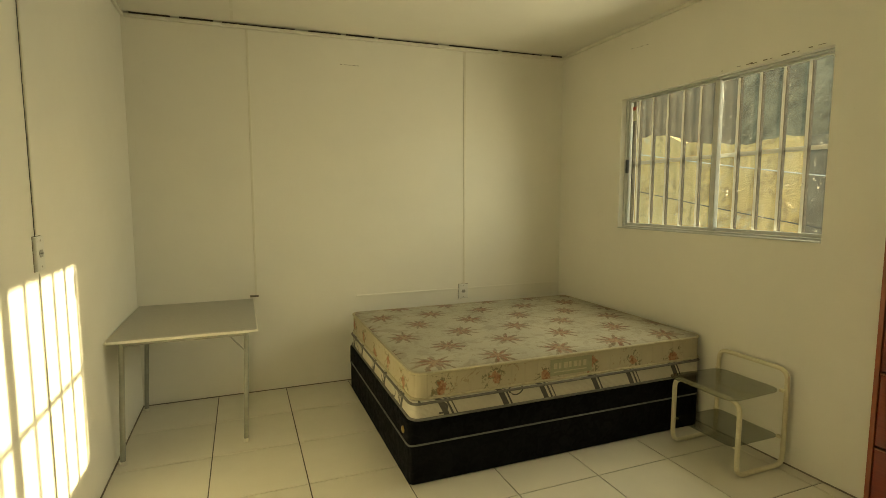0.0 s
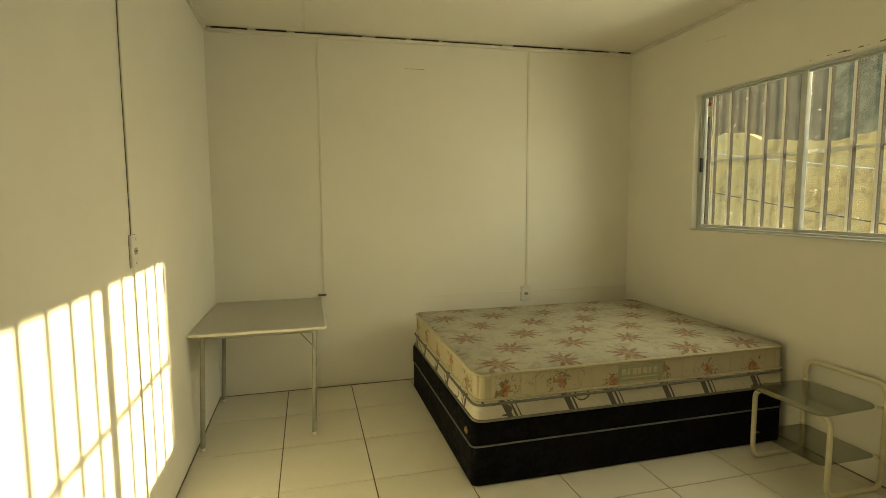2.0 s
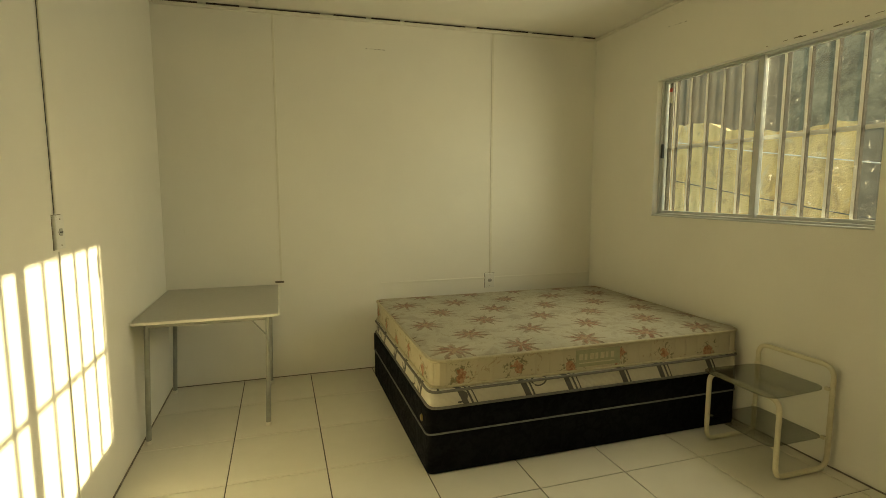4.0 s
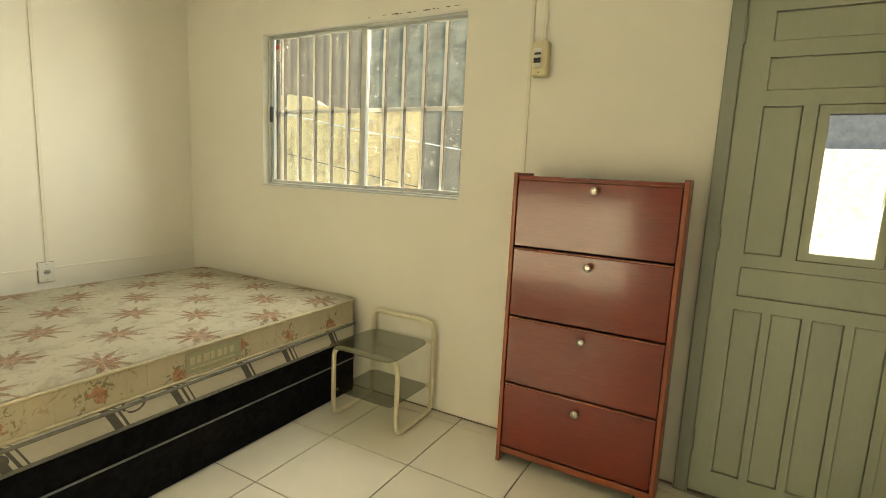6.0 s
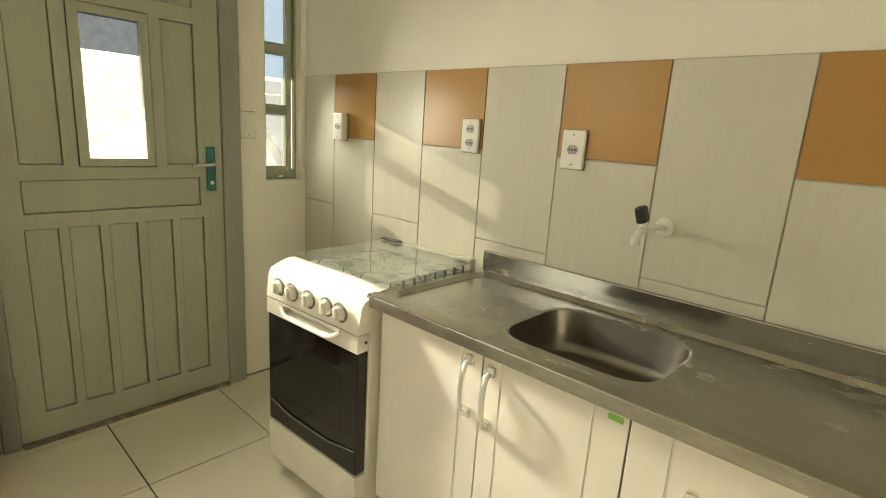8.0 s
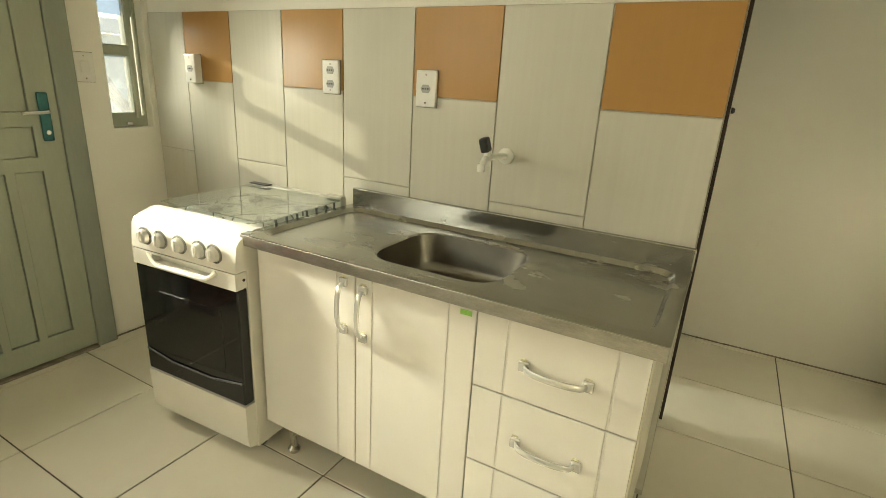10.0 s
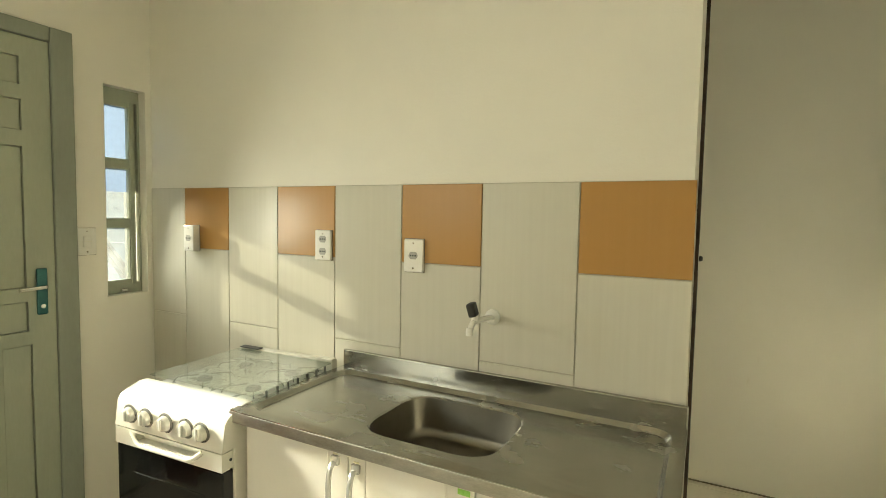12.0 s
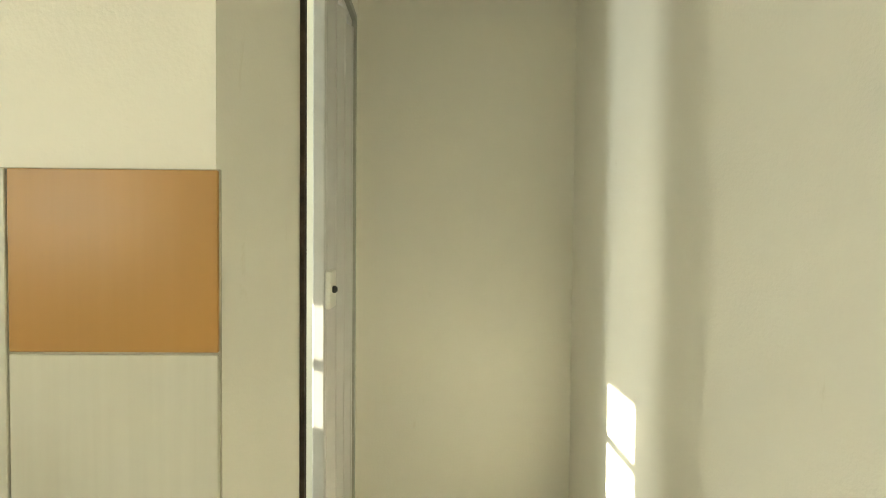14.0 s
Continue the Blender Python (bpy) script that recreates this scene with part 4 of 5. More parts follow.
def flowered_mattress():
    x0, x1, y0, y1 = BX0 + 0.020, BX1 + 0.012, BY0 + 0.006, BY1 + 0.01
    m = thing("flowered_mattress", "worn cream mattress printed with brown flowers, bare of sheets", "mattress", (x0, y0, 0.429))
    part("side_band", prism(bmesh.new(), rounded(x0, x1, y0, y1, 0.07), 0.432, 0.562, 0.012), M["flowered_band"], m, "quilted floral border")
    # top panel, gently sagging
    loop = rounded(x0 + 0.008, x1 - 0.008, y0 + 0.008, y1 - 0.008, 0.065)
    bm = bmesh.new()
    c = Vector(((x0 + x1) / 2, (y0 + y1) / 2, 0))
    rings = []
    for s in (1.0, 0.985, 0.95, 0.88, 0.7, 0.45, 0.2):
        lift = 0.568 + 0.014 * (1 - s ** 14) - 0.004 * (1 - s)
        rings.append([bm.verts.new((c.x + (p.x - c.x) * s, c.y + (p.y - c.y) * s, lift + 0.004 * noise.noise(Vector((p.x * s * 3, p.y * s * 3, 1))))) for p in loop])
    k = len(loop)
    for a, b in zip(rings, rings[1:]):
        for i in range(k):
            bm.faces.new((a[i], a[(i + 1) % k], b[(i + 1) % k], b[i]))
    bm.faces.new(rings[-1])
    bm.faces.new([bm.verts.new((v.co.x, v.co.y, 0.556)) for v in rings[0]][::-1])
    part("top_panel", bm, M["flowered"], m, "printed ticking")
    for z in (0.436, 0.562):
        edge = [p + Vector((0, 0, z)) for p in rounded(x0 - 0.001, x1 + 0.001, y0 - 0.001, y1 + 0.001, 0.07)]
        part("piping", sweep(bmesh.new(), edge, 0.007, 6, True), M["piping"], m, "cream piping")
    lab = part("label", boxed(1.965, 2.235, y0 - 0.003, y0 - 0.0005, 0.455, 0.545), M["label_green"], m, "faded green woven label", smooth=0)
    bm = bmesh.new()
    for k, w in enumerate((0.022, 0.016, 0.026, 0.018, 0.024, 0.016, 0.02)):
        box(bm, 1.985 + k * 0.032, 1.985 + k * 0.032 + w, y0 - 0.0042, y0 - 0.0032, 0.492, 0.524)
    box(bm, 1.985, 2.20, y0 - 0.0042, y0 - 0.0032, 0.472, 0.478)
    part("lettering", bm, M["piping"], lab, smooth=0)


bed_base()
striped_mattress()
flowered_mattress()


# ---- glass trolley ----
def trolley():
    t = thing("side_trolley", "cream tubular side table with two smoked glass shelves beside the bed", "side table", (2.9, 2.05, 0))
    xf, xb, ya, yb, r = 2.722, 3.060, 1.852, 2.262, 0.0125
    ring = [(xf, ya, r), (xf, ya, 0.395), (xf, yb, 0.395), (xf, yb, r), (xb, yb, r), (xb, yb, 0.522), (xb, ya, 0.522), (xb, ya, r)]
    part("tube_frame", sweep(bmesh.new(), fillet(ring, 0.06, 6, True), r, 12, True), M["tube"], t)
    top = fillet([(2.655, ya - 0.005, 0), (xb - r, ya + 0.014, 0), (xb - r, yb - 0.014, 0), (2.655, yb + 0.005, 0)], 0.07, 6, True)
    part("glass_shelf", prism(bmesh.new(), top, 0.409, 0.415), M["smoked"], t, "smoked glass")
    low = fillet([(2.700, ya + 0.016, 0), (xb - r, ya + 0.016, 0), (xb - r, yb - 0.016, 0), (2.700, yb - 0.016, 0)], 0.04, 5, True)
    part("glass_shelf", prism(bmesh.new(), low, 0.160, 0.166), M["smoked"], t, "smoked glass")
    for z in (0.404, 0.155):
        for y in (ya + 0.012, yb - 0.012):
            part("clip", boxed(xb - 0.030, xb - 0.008, y - 0.011, y + 0.011, z, z + 0.016, bevel=0.003), M["tube"], t)
    for y in (ya, yb):
        part("shelf_peg", boxed(xf - 0.008, xf + 0.012, y - 0.011 + (0.018 if y == ya else -0.018), y + 0.011 + (0.018 if y == ya else -0.018), 0.153, 0.1595, bevel=0.002), M["tube"], t)


trolley()


# ---- folding table ----
def small_table():
    t = thing("small_table", "small grey laminate table with slim metal legs in the corner", "table", (0.15, 3.5, 0))
    x0, x1, y0, y1 = XW + 0.012, 0.500, 3.050, 3.965
    part("tabletop", prism(bmesh.new(), rounded(x0, x1, y0, y1, 0.012, 3), 0.678, 0.698, 0.003), M["table_top"], t)
    loop = [p + Vector((0, 0, 0.688)) for p in rounded(x0 - 0.0005, x1 + 0.0005, y0 - 0.0005, y1 + 0.0005, 0.012, 3)]
    part("edge_band", sweep(bmesh.new(), loop, 0.0075, 8, True), M["gutter"], t, "pale edge band")
    for sx, sy, fx, fy in ((x0 + 0.055, y0 + 0.07, XW + 0.035, 3.150), (x1 - 0.055, y0 + 0.07, 0.423, 3.198), (x0 + 0.055, y1 - 0.07, XW + 0.035, 3.890), (x1 - 0.055, y1 - 0.07, 0.430, 3.885)):
        leg = part("leg", sweep(bmesh.new(), [(sx, sy, 0.6775), (fx, fy, 0.012)], 0.0135, 12), M["steel_leg"], t)
        part("foot_cap", sweep(bmesh.new(), [(fx, fy, 0.0), (fx, fy, 0.02)], 0.0155, 12), M["gutter"], leg, "pale plastic foot")
    for sy in (y0 + 0.07, y1 - 0.07):
        part("stay", sweep(bmesh.new(), [(x1 - 0.055, sy, 0.55), (x1 - 0.16, sy, 0.676)], 0.004, 8), M["steel_leg"], t)
    part("apron", boxed(x0 + 0.05, x1 - 0.05, y0 + 0.062, y0 + 0.078, 0.650, 0.6775, bevel=0.003), M["steel_leg"], t)


small_table()


# ---- shoe cabinet ----
def shoe_cabinet():
    c = thing("shoe_cabinet", "tall dark cherry shoe cabinet with four tilting fronts", "cabinet", (2.94, 1.005, 0))
    xf, xb, ya, yb, top = 2.830, 3.030, 0.660, 1.352, 1.345
    for y in (ya, yb - 0.018):
        bm = boxed(xf - 0.004, xb, y, y + 0.018, 0.0, top, bevel=0.002)
        part("side_panel", bm, M["board_edge"], c, "reddish side board")
    part("top_panel", boxed(xf + 0.004, xb, ya + 0.018, yb - 0.018, top - 0.030, top - 0.012, bevel=0.002), M["cherry"], c)
    part("back_panel", boxed(xb - 0.008, xb - 0.002, ya + 0.018, yb - 0.018, 0.05, top - 0.031), M["black"], c, smooth=0)
    part("plinth", boxed(xf + 0.006, xf + 0.024, ya + 0.018, yb - 0.018, 0.045, 0.074, bevel=0.002), M["board_edge"], c)
    edges = (0.082, 0.397, 0.711, 1.025, 1.326)
    for k in range(4):
        z0, z1 = edges[k] + 0.004, edges[k + 1] - 0.012
        front = part("front", boxed(xf, xf + 0.016, ya + 0.021, yb - 0.021, z0, z1, bevel=0.0025), M["cherry"], c)
        part("edge_strip", boxed(xf - 0.003, xf + 0.014, ya + 0.021, yb - 0.021, z1 + 0.001, z1 + 0.008, bevel=0.002), M["board_edge"], front, "lighter edge strip")
        kz = (0.337, 0.657, 0.972, 1.284)[k]
        bm = lathe(bmesh.new(), [(0.007, 0), (0.006, 0.008), (0.009, 0.012), (0.0155, 0.017), (0.017, 0.022), (0.015, 0.027), (0.008, 0.031)], pose(xf, 1.000, kz, 0, -90, 0), 18)
        part("knob", bm, M["nickel"], front, "round nickel knob")


shoe_cabinet()


# ---- cooker ----
def cooker():
    s = thing("gas_cooker", "white gas cooker with black oven door and glass lid", "cooker", (2.135, -0.368, 0), rz=3)
    w, d0, d1 = 0.24, 0.285, -0.27        # half width, front, back
    part("body", boxed(-w, w, d1, d0 - 0.045, 0.035, 0.775, bevel=0.004), M["enamel"], s)
    for x in (-w + 0.04, w - 0.04):
        for y in (d1 + 0.05, d0 - 0.10):
            part("foot", lathe(bmesh.new(), [(0.014, 0), (0.018, 0.008), (0.012, 0.036)], pose(x, y, 0), 12), M["black"], s)
    # storage drawer with a curved lower rim
    bm = bmesh.new()
    prof = [(d0 - 0.044, 0.045), (d0 - 0.012, 0.055), (d0 - 0.004, 0.085), (d0 - 0.002, 0.216), (d0 - 0.044, 0.216)]
    rows = [[bm.verts.new((x, y, z)) for y, z in prof] for x in (-w + 0.002, w - 0.002)]
    for i in range(5):
        bm.faces.new((rows[0][i], rows[0][(i + 1) % 5], rows[1][(i + 1) % 5], rows[1][i]))
    bm.faces.new(rows[0]), bm.faces.new(rows[1][::-1])
    part("drawer_front", bm, M["enamel"], s)
    door = part("oven_door", boxed(-w + 0.003, w - 0.003, d0 - 0.044, d0 - 0.004, 0.222, 0.628, bevel=0.005), M["oven_glass"], s, "black glass oven door")
    part("inner_window", boxed(-0.16, 0.16, d0 - 0.0045, d0 - 0.003, 0.335, 0.545, bevel=0.0005), M["oven_glass"], door)
    part("lower_lip", sweep(bmesh.new(), [(-w + 0.01, d0 - 0.002, 0.305), (-0.1, d0 + 0.001, 0.285), (0.1, d0 + 0.001, 0.285), (w - 0.01, d0 - 0.002, 0.305)], 0.0035, 6), M["black"], door)
    # white head of the door with a scooped handle
    head = part("door_head", pierced(-w + 0.002, w - 0.002, 0.630, 0.684, d0 - 0.030, d0, [(-0.140, 0.140, 0.650, 0.677)], "y"), M["enamel"], s, smooth=0)
    part("slot_back", boxed(-w + 0.004, w - 0.004, d0 - 0.044, d0 - 0.031, 0.631, 0.683), M["enamel"], head, smooth=0)
    pts = fillet([(-0.16, d0 - 0.001, 0.676), (-0.12, d0 + 0.010, 0.646), (0.12, d0 + 0.010, 0.646), (0.16, d0 - 0.001, 0.676)], 0.05, 6)
    part("handle", sweep(bmesh.new(), pts, 0.0075, 10), M["enamel"], head)
    # sloping control panel and rounded front of the hob
    bm = bmesh.new()
    prof = [(d0 - 0.06, 0.688), (d0, 0.688), (d0 - 0.010, 0.768), (d0 - 0.020, 0.782), (d0 - 0.038, 0.793), (d0 - 0.085, 0.808), (d0 - 0.115, 0.808), (d0 - 0.115, 0.776), (d0 - 0.06, 0.770)]
    rows = [[bm.verts.new((x, y, z)) for y, z in prof] for x in (-w, w)]
    m = len(prof)
    for i in range(m):
        bm.faces.new((rows[0][i], rows[0][(i + 1) % m], rows[1][(i + 1) % m], rows[1][i]))
    bm.faces.new(rows[0]), bm.faces.new(rows[1][::-1])
    panel = part("control_panel", bm, M["enamel"], s, smooth=50)
    for x in (0.165, 0.090, 0.0, -0.090, -0.155):
        knob = part("knob", lathe(bmesh.new(), [(0.0255, 0), (0.0255, 0.004), (0.024, 0.010), (0.022, 0.017), (0.019, 0.019)], pose(x, d0 - 0.004, 0.735, 86 - 180, 0, 0), 22), M["knob_silver"], panel, "silvery domed knob")
        part("knob_grip", boxed(x - 0.0045, x + 0.0045, d0 + 0.015, d0 + 0.022, 0.718, 0.752, bevel=0.002), M["plastic"], knob)
        part("knob_ring", lathe(bmesh.new(), [(0.0315, 0), (0.0315, 0.003), (0.029, 0.0045)], pose(x, d0 - 0.0035, 0.735, 86 - 180, 0, 0), 22), M["ring_grey"], panel, "dull grey ring")
    # hob, burners and grates under the lid
    hob = part("hob", boxed(-w + 0.002, w - 0.002, d1, d0 - 0.116, 0.776, 0.784, bevel=0.003), M["hob_steel"], s, "grey hob plate")
    for x in (-0.115, 0.115):
        for y in (d1 + 0.12, d1 + 0.31):
            b = part("burner", lathe(bmesh.new(), [(0.026, 0), (0.026, 0.006), (0.020, 0.011), (0.008, 0.012)], pose(x, y, 0.784), 18), M["grate"], hob, "black burner cap")
            bm = bmesh.new()
            for q in range(4):
                a = q * math.pi / 2 + math.pi / 4
                sweep(bm, fillet([(x + 0.10 * math.cos(a), y + 0.10 * math.sin(a), 0.785), (x + 0.09 * math.cos(a), y + 0.09 * math.sin(a), 0.803), (x + 0.02 * math.cos(a), y + 0.02 * math.sin(a), 0.805)], 0.01, 3), 0.0022, 6)
            part("grate", bm, M["grate"], hob, "black wire grate")
    lid = part("lid", boxed(-w + 0.006, w - 0.006, d1 + 0.035, d0 - 0.118, 0.818, 0.823, bevel=0.001), M["lid_glass"], s, "clear glass lid")
    for y in [d1 + 0.07 + 0.05 * k for k in range(7)]:
        part("lid_rest", boxed(-w + 0.004, -w + 0.010, y, y + 0.006, 0.784, 0.8178), M["grate"], s, smooth=0)
    part("hinge_bar", boxed(-w + 0.004, w - 0.004, d1, d1 + 0.034, 0.785, 0.828, bevel=0.004), M["enamel"], s)
    part("hinge", boxed(0.125, 0.222, d1 + 0.016, d1 + 0.046, 0.8285, 0.8335, bevel=0.0015), M["black"], lid, "dark hinge")
    part("hinge", boxed(-w - 0.004, -w + 0.07, d1 + 0.016, d1 + 0.048, 0.8285, 0.838, bevel=0.002), M["enamel"], lid)
    part("side_screw", lathe(bmesh.new(), [(0.005, 0), (0.005, 0.002)], pose(-w, d0 - 0.03, 0.66, 0, -90, 0), 8), M["black"], s)


cooker()


# ---- sink unit ----
def sink_cabinet():
    c = thing("sink_cabinet", "white lacquered sink cabinet with two doors and drawers", "cabinet", (1.29, -0.4, 0))
    x0, x1, yf, yb, z0, z1 = 0.715, 1.862, -0.165, -0.675, 0.145, 0.783
    part("side_panel", boxed(x0, x0 + 0.015, yb, yf - 0.017, z0, z1), M["side_board"], c, smooth=0)
    part("side_panel", boxed(x1 - 0.015, x1, yb, yf - 0.017, z0, z1), M["side_board"], c, smooth=0)
    part("front_batten", boxed(x0 + 0.002, x1 - 0.002, yf - 0.016, yf + 0.006, 0.758, 0.7675, bevel=0.001), M["batten"], c, "beige batten under the sink rim")
    part("divider", boxed(1.100, 1.115, yb, yf - 0.017, z0 + 0.016, z1), M["side_board"], c, smooth=0)
    part("bottom_panel", boxed(x0 + 0.015, x1 - 0.015, yb, yf - 0.017, z0, z0 + 0.015), M["side_board"], c, smooth=0)
    for x in (x0 + 0.06, 1.11, x1 - 0.06):
        for y in (yf - 0.06, yb + 0.06):
            leg = part("leg", lathe(bmesh.new(), [(0.020, 0), (0.022, 0.012), (0.012, 0.022), (0.012, 0.118), (0.022, 0.128), (0.022, 0.1445)], pose(x, y, 0), 14), M["nickel"], c, "short metal leg")

    def front(name, a, b, lo, hi, grooves):
        """A front whose upright bands are cut apart by narrow grooves."""
        cuts = [a, *grooves, b]
        ob = part(name, boxed(a, b, yf - 0.016, yf - 0.0025, lo, hi), M["laminate"], c, smooth=0)
        for p, q in zip(cuts, cuts[1:]):
            part("band", boxed(p + (0.002 if p != a else 0), q - (0.002 if q != b else 0), yf - 0.0024, yf, lo, hi, bevel=0.0015), M["laminate"], ob)
        return ob

    def bow(parent, p, q, out=0.032):
        p, q = Vector(p), Vector(q)
        o = Vector((0, out, 0))
        pts = [p, p + o * 0.75 + (q - p) * 0.06, p + o + (q - p) * 0.25, p + o * 1.08 + (q - p) * 0.5, p + o + (q - p) * 0.75, p + o * 0.75 + (q - p) * 0.94, q]
        line = fillet(pts, 0.012, 4)
        across = Vector((0, 1, 0)).cross(q - p).normalized()
        bm, rings = bmesh.new(), []
        for k, at in enumerate(line):
            way = (line[min(k + 1, len(line) - 1)] - line[max(k - 1, 0)]).normalized()
            out_way = across.cross(way).normalized()
            rings.append([bm.verts.new(at + across * (0.0088 * math.cos(t)) + out_way * (0.0042 * math.sin(t))) for t in (2 * math.pi * e / 12 for e in range(12))])
        for one, two in zip(rings, rings[1:]):
            for e in range(12):
                bm.faces.new((one[e], one[(e + 1) % 12], two[(e + 1) % 12], two[e]))
        bm.faces.new(rings[0][::-1]), bm.faces.new(rings[-1])
        h = part("handle", bm, M["handle_chrome"], parent, "flat chrome bow handle", hard=False)
        for e in (p, q):
            part("handle_foot", boxed(e.x - 0.0125, e.x + 0.0125, yf, yf + 0.012, e.z - 0.0125, e.z + 0.0125, bevel=0.003), M["handle_chrome"], h)
            part("glue_trace", boxed(e.x - 0.006, e.x + 0.010, yf + 0.0002, yf + 0.002, e.z + 0.0126, e.z + 0.0165), M["plastic_old"], h, "yellowed glue trace", smooth=0)

    d1 = front("door", 1.484, x1 - 0.002, z0 - 0.004, 0.756, [1.548])
    d2 = front("door", 1.117, 1.480, z0 - 0.004, 0.756, [1.190, 1.424])
    bow(d1, (1.520, yf, 0.588), (1.520, yf, 0.732))
    bow(d2, (1.452, yf, 0.580), (1.452, yf, 0.724))
    part("sticker", boxed(1.128, 1.160, yf + 0.0005, yf + 0.0012, 0.735, 0.749), M["sticker_green"], d2, "small green sticker", smooth=0)
    for lo, hi in ((0.556, 0.756), (0.335, 0.552), (z0 - 0.004, 0.331)):
        dr = front("drawer", x0 + 0.004, 1.113, lo, hi, [0.783, 1.032])
        mid = (lo + hi) / 2 - 0.005
        bow(dr, (0.985, yf, mid), (0.835, yf, mid))


def sink_top():
    s = thing("kitchen_sink", "stainless steel sink top with a pressed basin", "sink", (1.29, -0.4, 0.784))
    x0, x1, yf, yb, zt = 0.692, 1.897, -0.135, -0.676, 0.806
    bx0, bx1, by0, by1 = 1.115, 1.505, -0.560, -0.235
    n = 7
    rim = rounded(x0, x1, yb + 0.012, yf, 0.008, n)
    tray = rounded(x0 + 0.035, x1 - 0.035, yb + 0.05, yf - 0.035, 0.06, n)
    tray2 = rounded(x0 + 0.047, x1 - 0.047, yb + 0.062, yf - 0.047, 0.06, n)
    lip = rounded(bx0 - 0.006, bx1 + 0.006, by0 - 0.006, by1 + 0.006, 0.105, n)
    edge = rounded(bx0, bx1, by0, by1, 0.10, n)
    wall = rounded(bx0 + 0.012, bx1 - 0.012, by0 + 0.012, by1 - 0.012, 0.095, n)
    wall2 = rounded(bx0 + 0.018, bx1 - 0.018, by0 + 0.018, by1 - 0.018, 0.09, n)
    base = rounded(bx0 + 0.034, bx1 - 0.030, by0 + 0.030, by1 - 0.030, 0.085, n)
    core = rounded(bx0 + 0.17, bx1 - 0.17, by0 + 0.14, by1 - 0.14, 0.02, n)
    k = len(rim)

    def pressed(name, levels, material, closed):
        bm = bmesh.new()
        rings = [[bm.verts.new((p.x, p.y, z)) for p in loop] for loop, z in levels]
        for a, b in zip(rings, rings[1:]):
            for i in range(k):
                bm.faces.new((a[i], a[(i + 1) % k], b[(i + 1) % k], b[i]))
        if closed:
            bm.faces.new(rings[-1])
        return part(name, bm, material, s, smooth=24 if not closed else 60, hard=False)

    pressed("top", ((rim, 0.784), (rim, zt - 0.002), (tray, zt), (tray2, zt - 0.013), (lip, zt - 0.013), (edge, zt - 0.017)), M["steel"], False)
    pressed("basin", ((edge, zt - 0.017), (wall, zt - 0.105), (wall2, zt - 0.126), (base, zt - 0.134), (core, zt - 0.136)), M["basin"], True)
    part("front_lip", boxed(x0, x1, yf - 0.004, yf + 0.001, 0.768, zt - 0.004, bevel=0.002), M["worn_steel"], s, "worn smeared steel rim")
    part("back_upstand", boxed(x0, x1 - 0.004, yb, yb + 0.016, 0.784, 0.868, bevel=0.004), M["steel"], s)
    drain = part("drain", lathe(bmesh.new(), [(0.030, 0), (0.030, 0.002), (0.022, 0.003), (0.006, 0.002)], pose(1.31, -0.40, zt - 0.1355), 18), M["chrome"], s, "chrome drain")


def tap():
    t = thing("wall_tap", "white plastic wall tap with a black lever", "tap", (1.287, YS + 0.01, 1.055))
    y = YS + 0.01
    part("flange", lathe(bmesh.new(), [(0.026, 0), (0.026, 0.006), (0.018, 0.012), (0.012, 0.014)], pose(1.287, y, 1.055, -90, 0, 0), 20), M["plastic"], t)
    pts = fillet([(1.287, y + 0.01, 1.055), (1.293, y + 0.100, 1.062), (1.300, y + 0.140, 1.056), (1.303, y + 0.150, 1.030)], 0.025, 5)
    part("spout", sweep(bmesh.new(), pts, 0.0095, 12), M["plastic"], t)
    part("nozzle", lathe(bmesh.new(), [(0.0115, 0), (0.0115, 0.02), (0.0095, 0.024)], pose(1.303, y + 0.150, 1.020), 14), M["plastic"], t)
    part("valve", lathe(bmesh.new(), [(0.011, 0), (0.011, 0.02), (0.008, 0.024)], pose(1.298, y + 0.122, 1.058), 14), M["plastic"], t)
    bm = boxed(-0.013, 0.013, -0.017, 0.017, 0.0, 0.044, bevel=0.006)
    bmesh.ops.transform(bm, matrix=pose(1.299, y + 0.126, 1.076, -8, 14, 0), verts=bm.verts)
    part("lever", bm, M["black"], t, "black lever")


sink_cabinet()
sink_top()
tap()

# ---- outside ----
structure("ground", boxed(-400, 400, -400, 400, -0.9, -0.7), M["concrete"], "pale concrete ground outside", "ground")
yard = thing("boundary_wall", "old ochre rendered boundary wall with a worn top", "wall", (7.6, 6, -0.7))
bm = bmesh.new()
rng = random.Random(7)
cols = 60
line = [(4.85 + 8.5 * k / cols, 2.27 + 0.03 * math.sin(k * 0.8) + rng.uniform(-0.025, 0.025) + 0.33 * min(1, max(0, 8.5 * k / cols - 1.35) / 1.6)) for k in range(cols + 1)]
prev = None
for yy, zz in line:
    ring = [bm.verts.new(p) for p in ((7.6, yy, -0.7), (7.6, yy, zz), (7.85, yy, zz - 0.03), (7.85, yy, -0.7))]
    if prev:
        for i in range(4):
            bm.faces.new((prev[i], prev[(i + 1) % 4], ring[(i + 1) % 4], ring[i]))
    else:
        bm.faces.new(ring)
    prev = ring
bm.faces.new(prev[::-1])
part("wall", bm, M["ochre"], yard)
pier = thing("wall_pier", "stained dark cement wall section beside the ochre wall", "wall", (7.7, 2.2, -0.7))
part("body", boxed(7.62, 7.85, 1.0, 4.849, -0.7, 2.26, bevel=0.01), M["stained_cement"], pier)

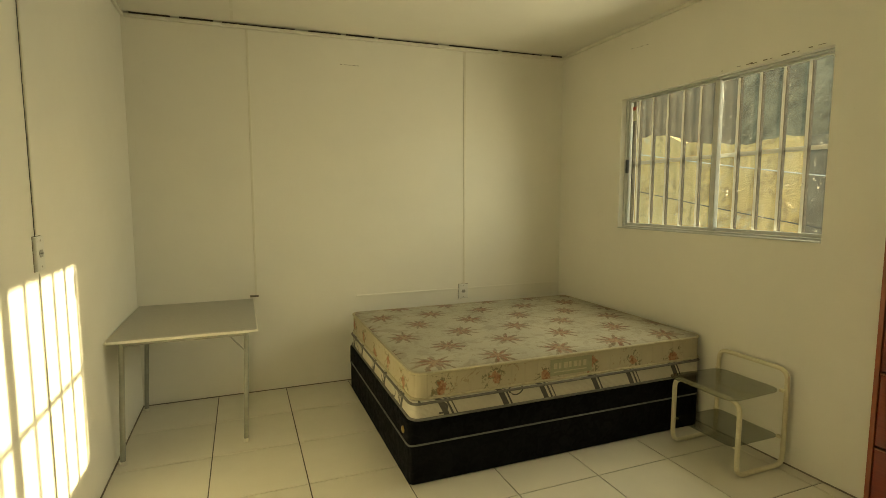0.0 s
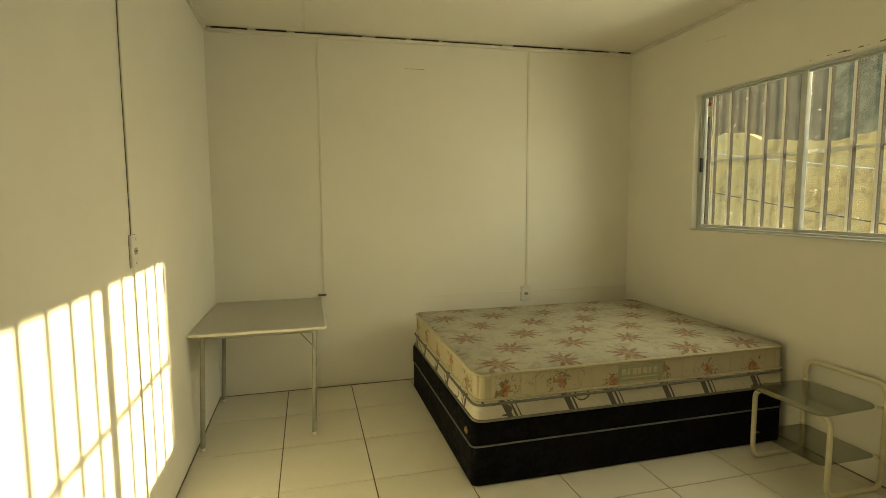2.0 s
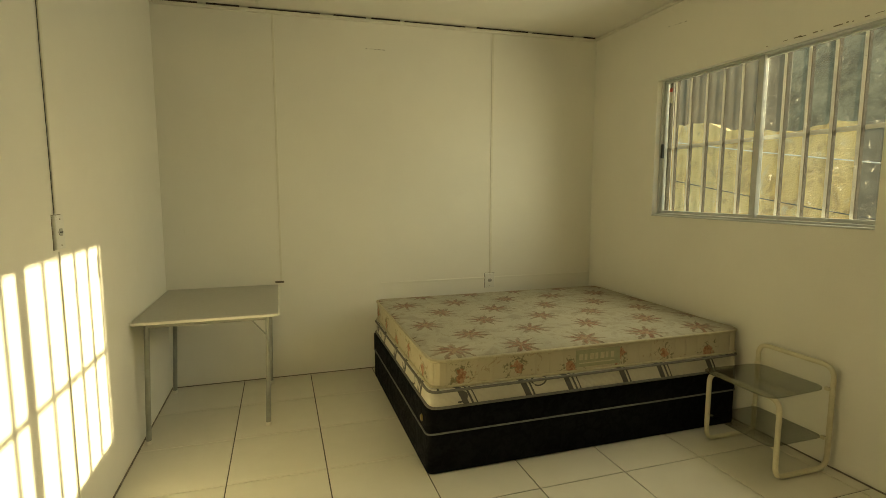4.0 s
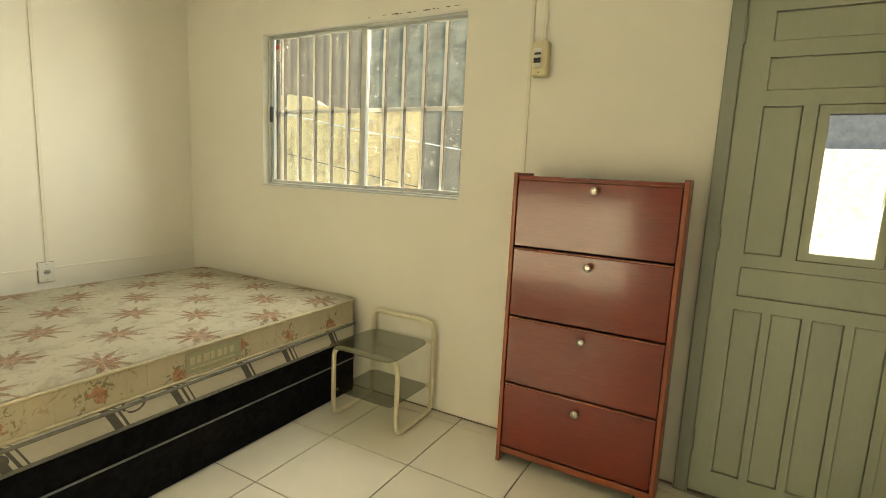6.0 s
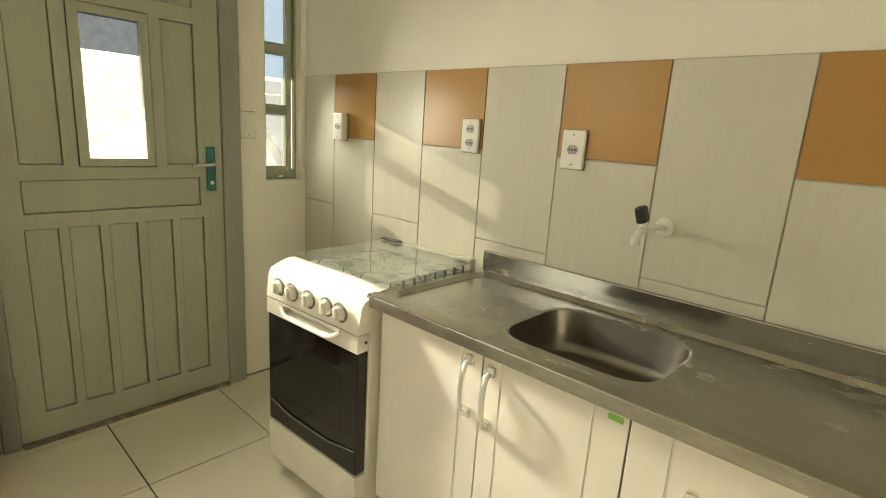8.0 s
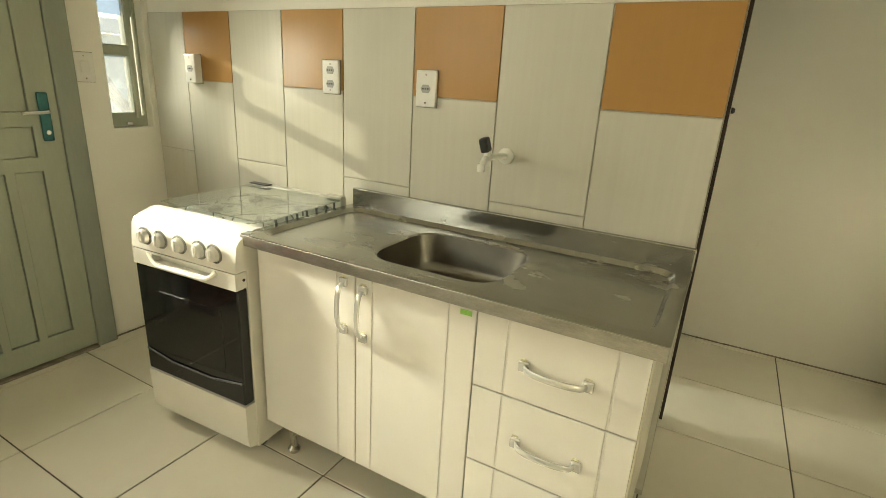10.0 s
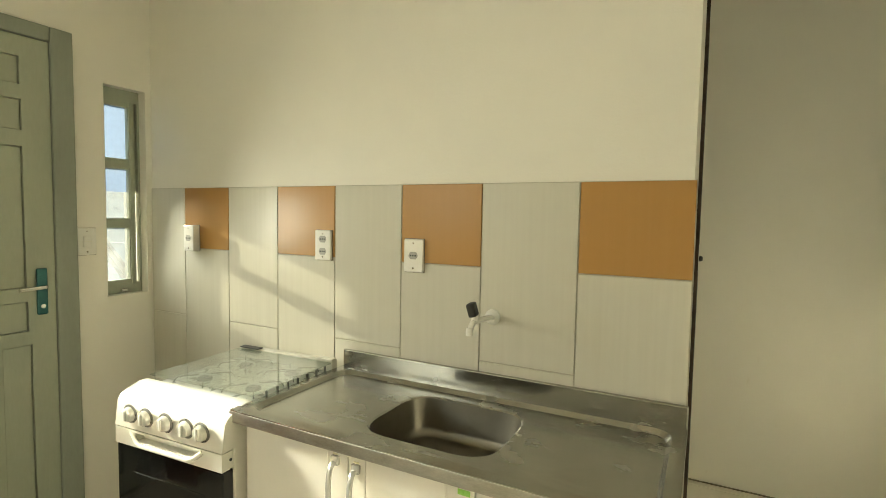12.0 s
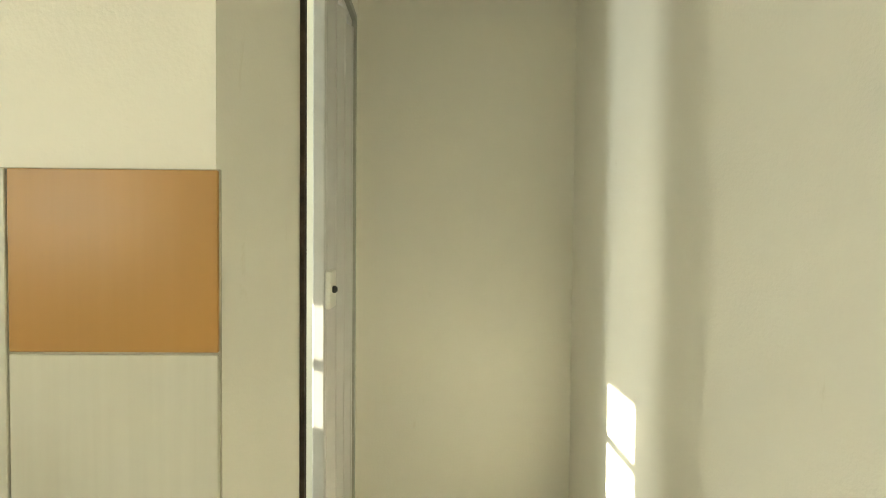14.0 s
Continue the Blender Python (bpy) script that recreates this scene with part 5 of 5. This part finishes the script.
shed = thing("yard_shed", "dark stained cement shed behind the ochre wall", "shed", (11, 11.6, -0.7))
part("wall", boxed(9.0, 12.0, 9.33, 13.5, -0.7, 6.0, bevel=0.02), M["stained_cement"], shed)
part("roof", boxed(8.8, 12.2, 9.22, 13.7, 6.001, 6.15, bevel=0.02), M["plank"], shed)

house = thing("neighbour_house", "white neighbouring house with a bluish sheet roof", "house", (24, -6, -0.7))
part("wall", boxed(22.0, 30.0, -18.0, -0.6, -0.7, 2.35), M["white_house"], house, smooth=0)
bm = bmesh.new()
for k in range(68):
    y = -18.3 + 0.27 * k
    vs = [bm.verts.new(p) for p in ((21.5, y, 2.33), (21.5, y + 0.135, 2.39), (21.5, y + 0.27, 2.33), (26.0, y + 0.27, 3.2), (26.0, y + 0.135, 3.26), (26.0, y, 3.2))]
    bm.faces.new((vs[0], vs[1], vs[4], vs[5])), bm.faces.new((vs[1], vs[2], vs[3], vs[4]))
part("roof", bm, M["roof_blue"], house)
beam = tagged(part("leaning_beam", sweep(bmesh.new(), [(5.0, -2.69, -0.7), (5.0, -1.2, 1.57)], 0.045, 8), M["plank"]), "dark beam leaning outside the narrow window", "beam")
for name, mt, a, b, lab in (("overhead_cable", M["cable_white"], (6.8, 9.6, 2.62), (6.8, -3.6, 0.95), "pale cable strung across the yard"),
                            ("overhead_cable", M["cable"], (6.9, 9.6, 1.97), (6.9, -3.6, 0.35), "dark cable strung across the yard")):
    pts = [(a[0], a[1] + (b[1] - a[1]) * s, a[2] + (b[2] - a[2]) * s - 0.25 * math.sin(math.pi * s)) for s in (k / 24 for k in range(25))]
    tagged(part(name, sweep(bmesh.new(), pts, 0.008, 6), mt), lab, "cable")

for y in (9.65, -3.65):
    tagged(part("cable_post", sweep(bmesh.new(), [(6.85, y, -0.7), (6.85, y, 2.8)], 0.07, 10), M["plank"]), "dark wooden post carrying yard cables", "post")

bm = bmesh.new()
rng = random.Random(11)
rows = []
for k in range(61):
    y = -70 + 240 * k / 60
    top = 19.8 + 1.2 * noise.noise(Vector((y * 0.06, 0, 0))) + rng.uniform(-0.4, 0.4)
    if y > 30:
        top += min(11.0, (y - 30) * 0.6)
    else:
        top = max(2.0, top - (30 - y) * 0.8)
    rows.append([bm.verts.new(p) for p in ((60, y, -0.7), (66, y, top * 0.55), (75, y, top), (120, y, top), (120, y, -0.7))])
for a, b in zip(rows, rows[1:]):
    for i in range(4):
        bm.faces.new((a[i], a[i + 1], b[i + 1], b[i]))
structure("backdrop", bm, M["hill"], "dark wooded hillside behind the yard", "hillside")

# ---- tiles ----
kitchen_wall = bpy.data.objects["wall_kitchen"]
floor = bpy.data.objects["floor"]


def tile_piece(store, name, x0, x1, y0, y1, z0, z1, bevel, material, parent, label=""):
    """One tile; tiles of one size share a mesh."""
    size = (round(x1 - x0, 3), round(y1 - y0, 3), round(z1 - z0, 3), material.name)
    if size not in store:
        hx, hy, hz = (v / 2 for v in size[:3])
        bm = boxed(-hx, hx, -hy, hy, -hz, hz, bevel=bevel, seg=1)
        me = bpy.data.meshes.new(name)
        bm.to_mesh(me)
        bm.free()
        me.materials.append(material)
        store[size] = me
    ob = new(name, store[size])
    ob.parent = parent
    ob.location = ((x0 + x1) / 2, (y0 + y1) / 2, (z0 + z1) / 2)
    return tagged(ob, label)


store = {}
bed_joint = part("tile_bed", boxed(0.697, 3.095, YS, YS + 0.0045, 0.0, 1.497), M["grout_light"], kitchen_wall, "pale grout bed", smooth=0)
xs = (3.095, 2.845, 2.550, 2.255, 1.953, 1.648, 1.334, 1.014, 0.697)
g = 0.0022
for k, (a, b) in enumerate(zip(xs, xs[1:])):
    marks = (1.497, 1.217, 0.620, 0.022) if k % 2 else (1.497, 0.900, 0.305, 0.0)
    for n, (hi, lo) in enumerate(zip(marks, marks[1:])):
        orange = k % 2 and n == 0
        tile_piece(store, "wall_tile", b + g, a - g, YS + 0.003, YS + 0.010, lo + g, hi - g, 0.0012, M["tile_orange" if orange else "tile_grey"], kitchen_wall,
                   "orange glazed tile" if orange else "")
fx = [XW] + [0.247 + 0.4625 * k for k in range(7)] + [XE]
fy = [YB + 0.001] + [0.2765 + 0.4645 * k for k in range(-5, 8)] + [YN]
g = 0.0026
for a, b in zip(fx, fx[1:]):
    for c, d in zip(fy, fy[1:]):
        tile_piece(store, "floor_tile", a + g, b - g, c + g, min(d, YN) - g, -0.006, 0.0, 0.0012, M["tile"], floor)
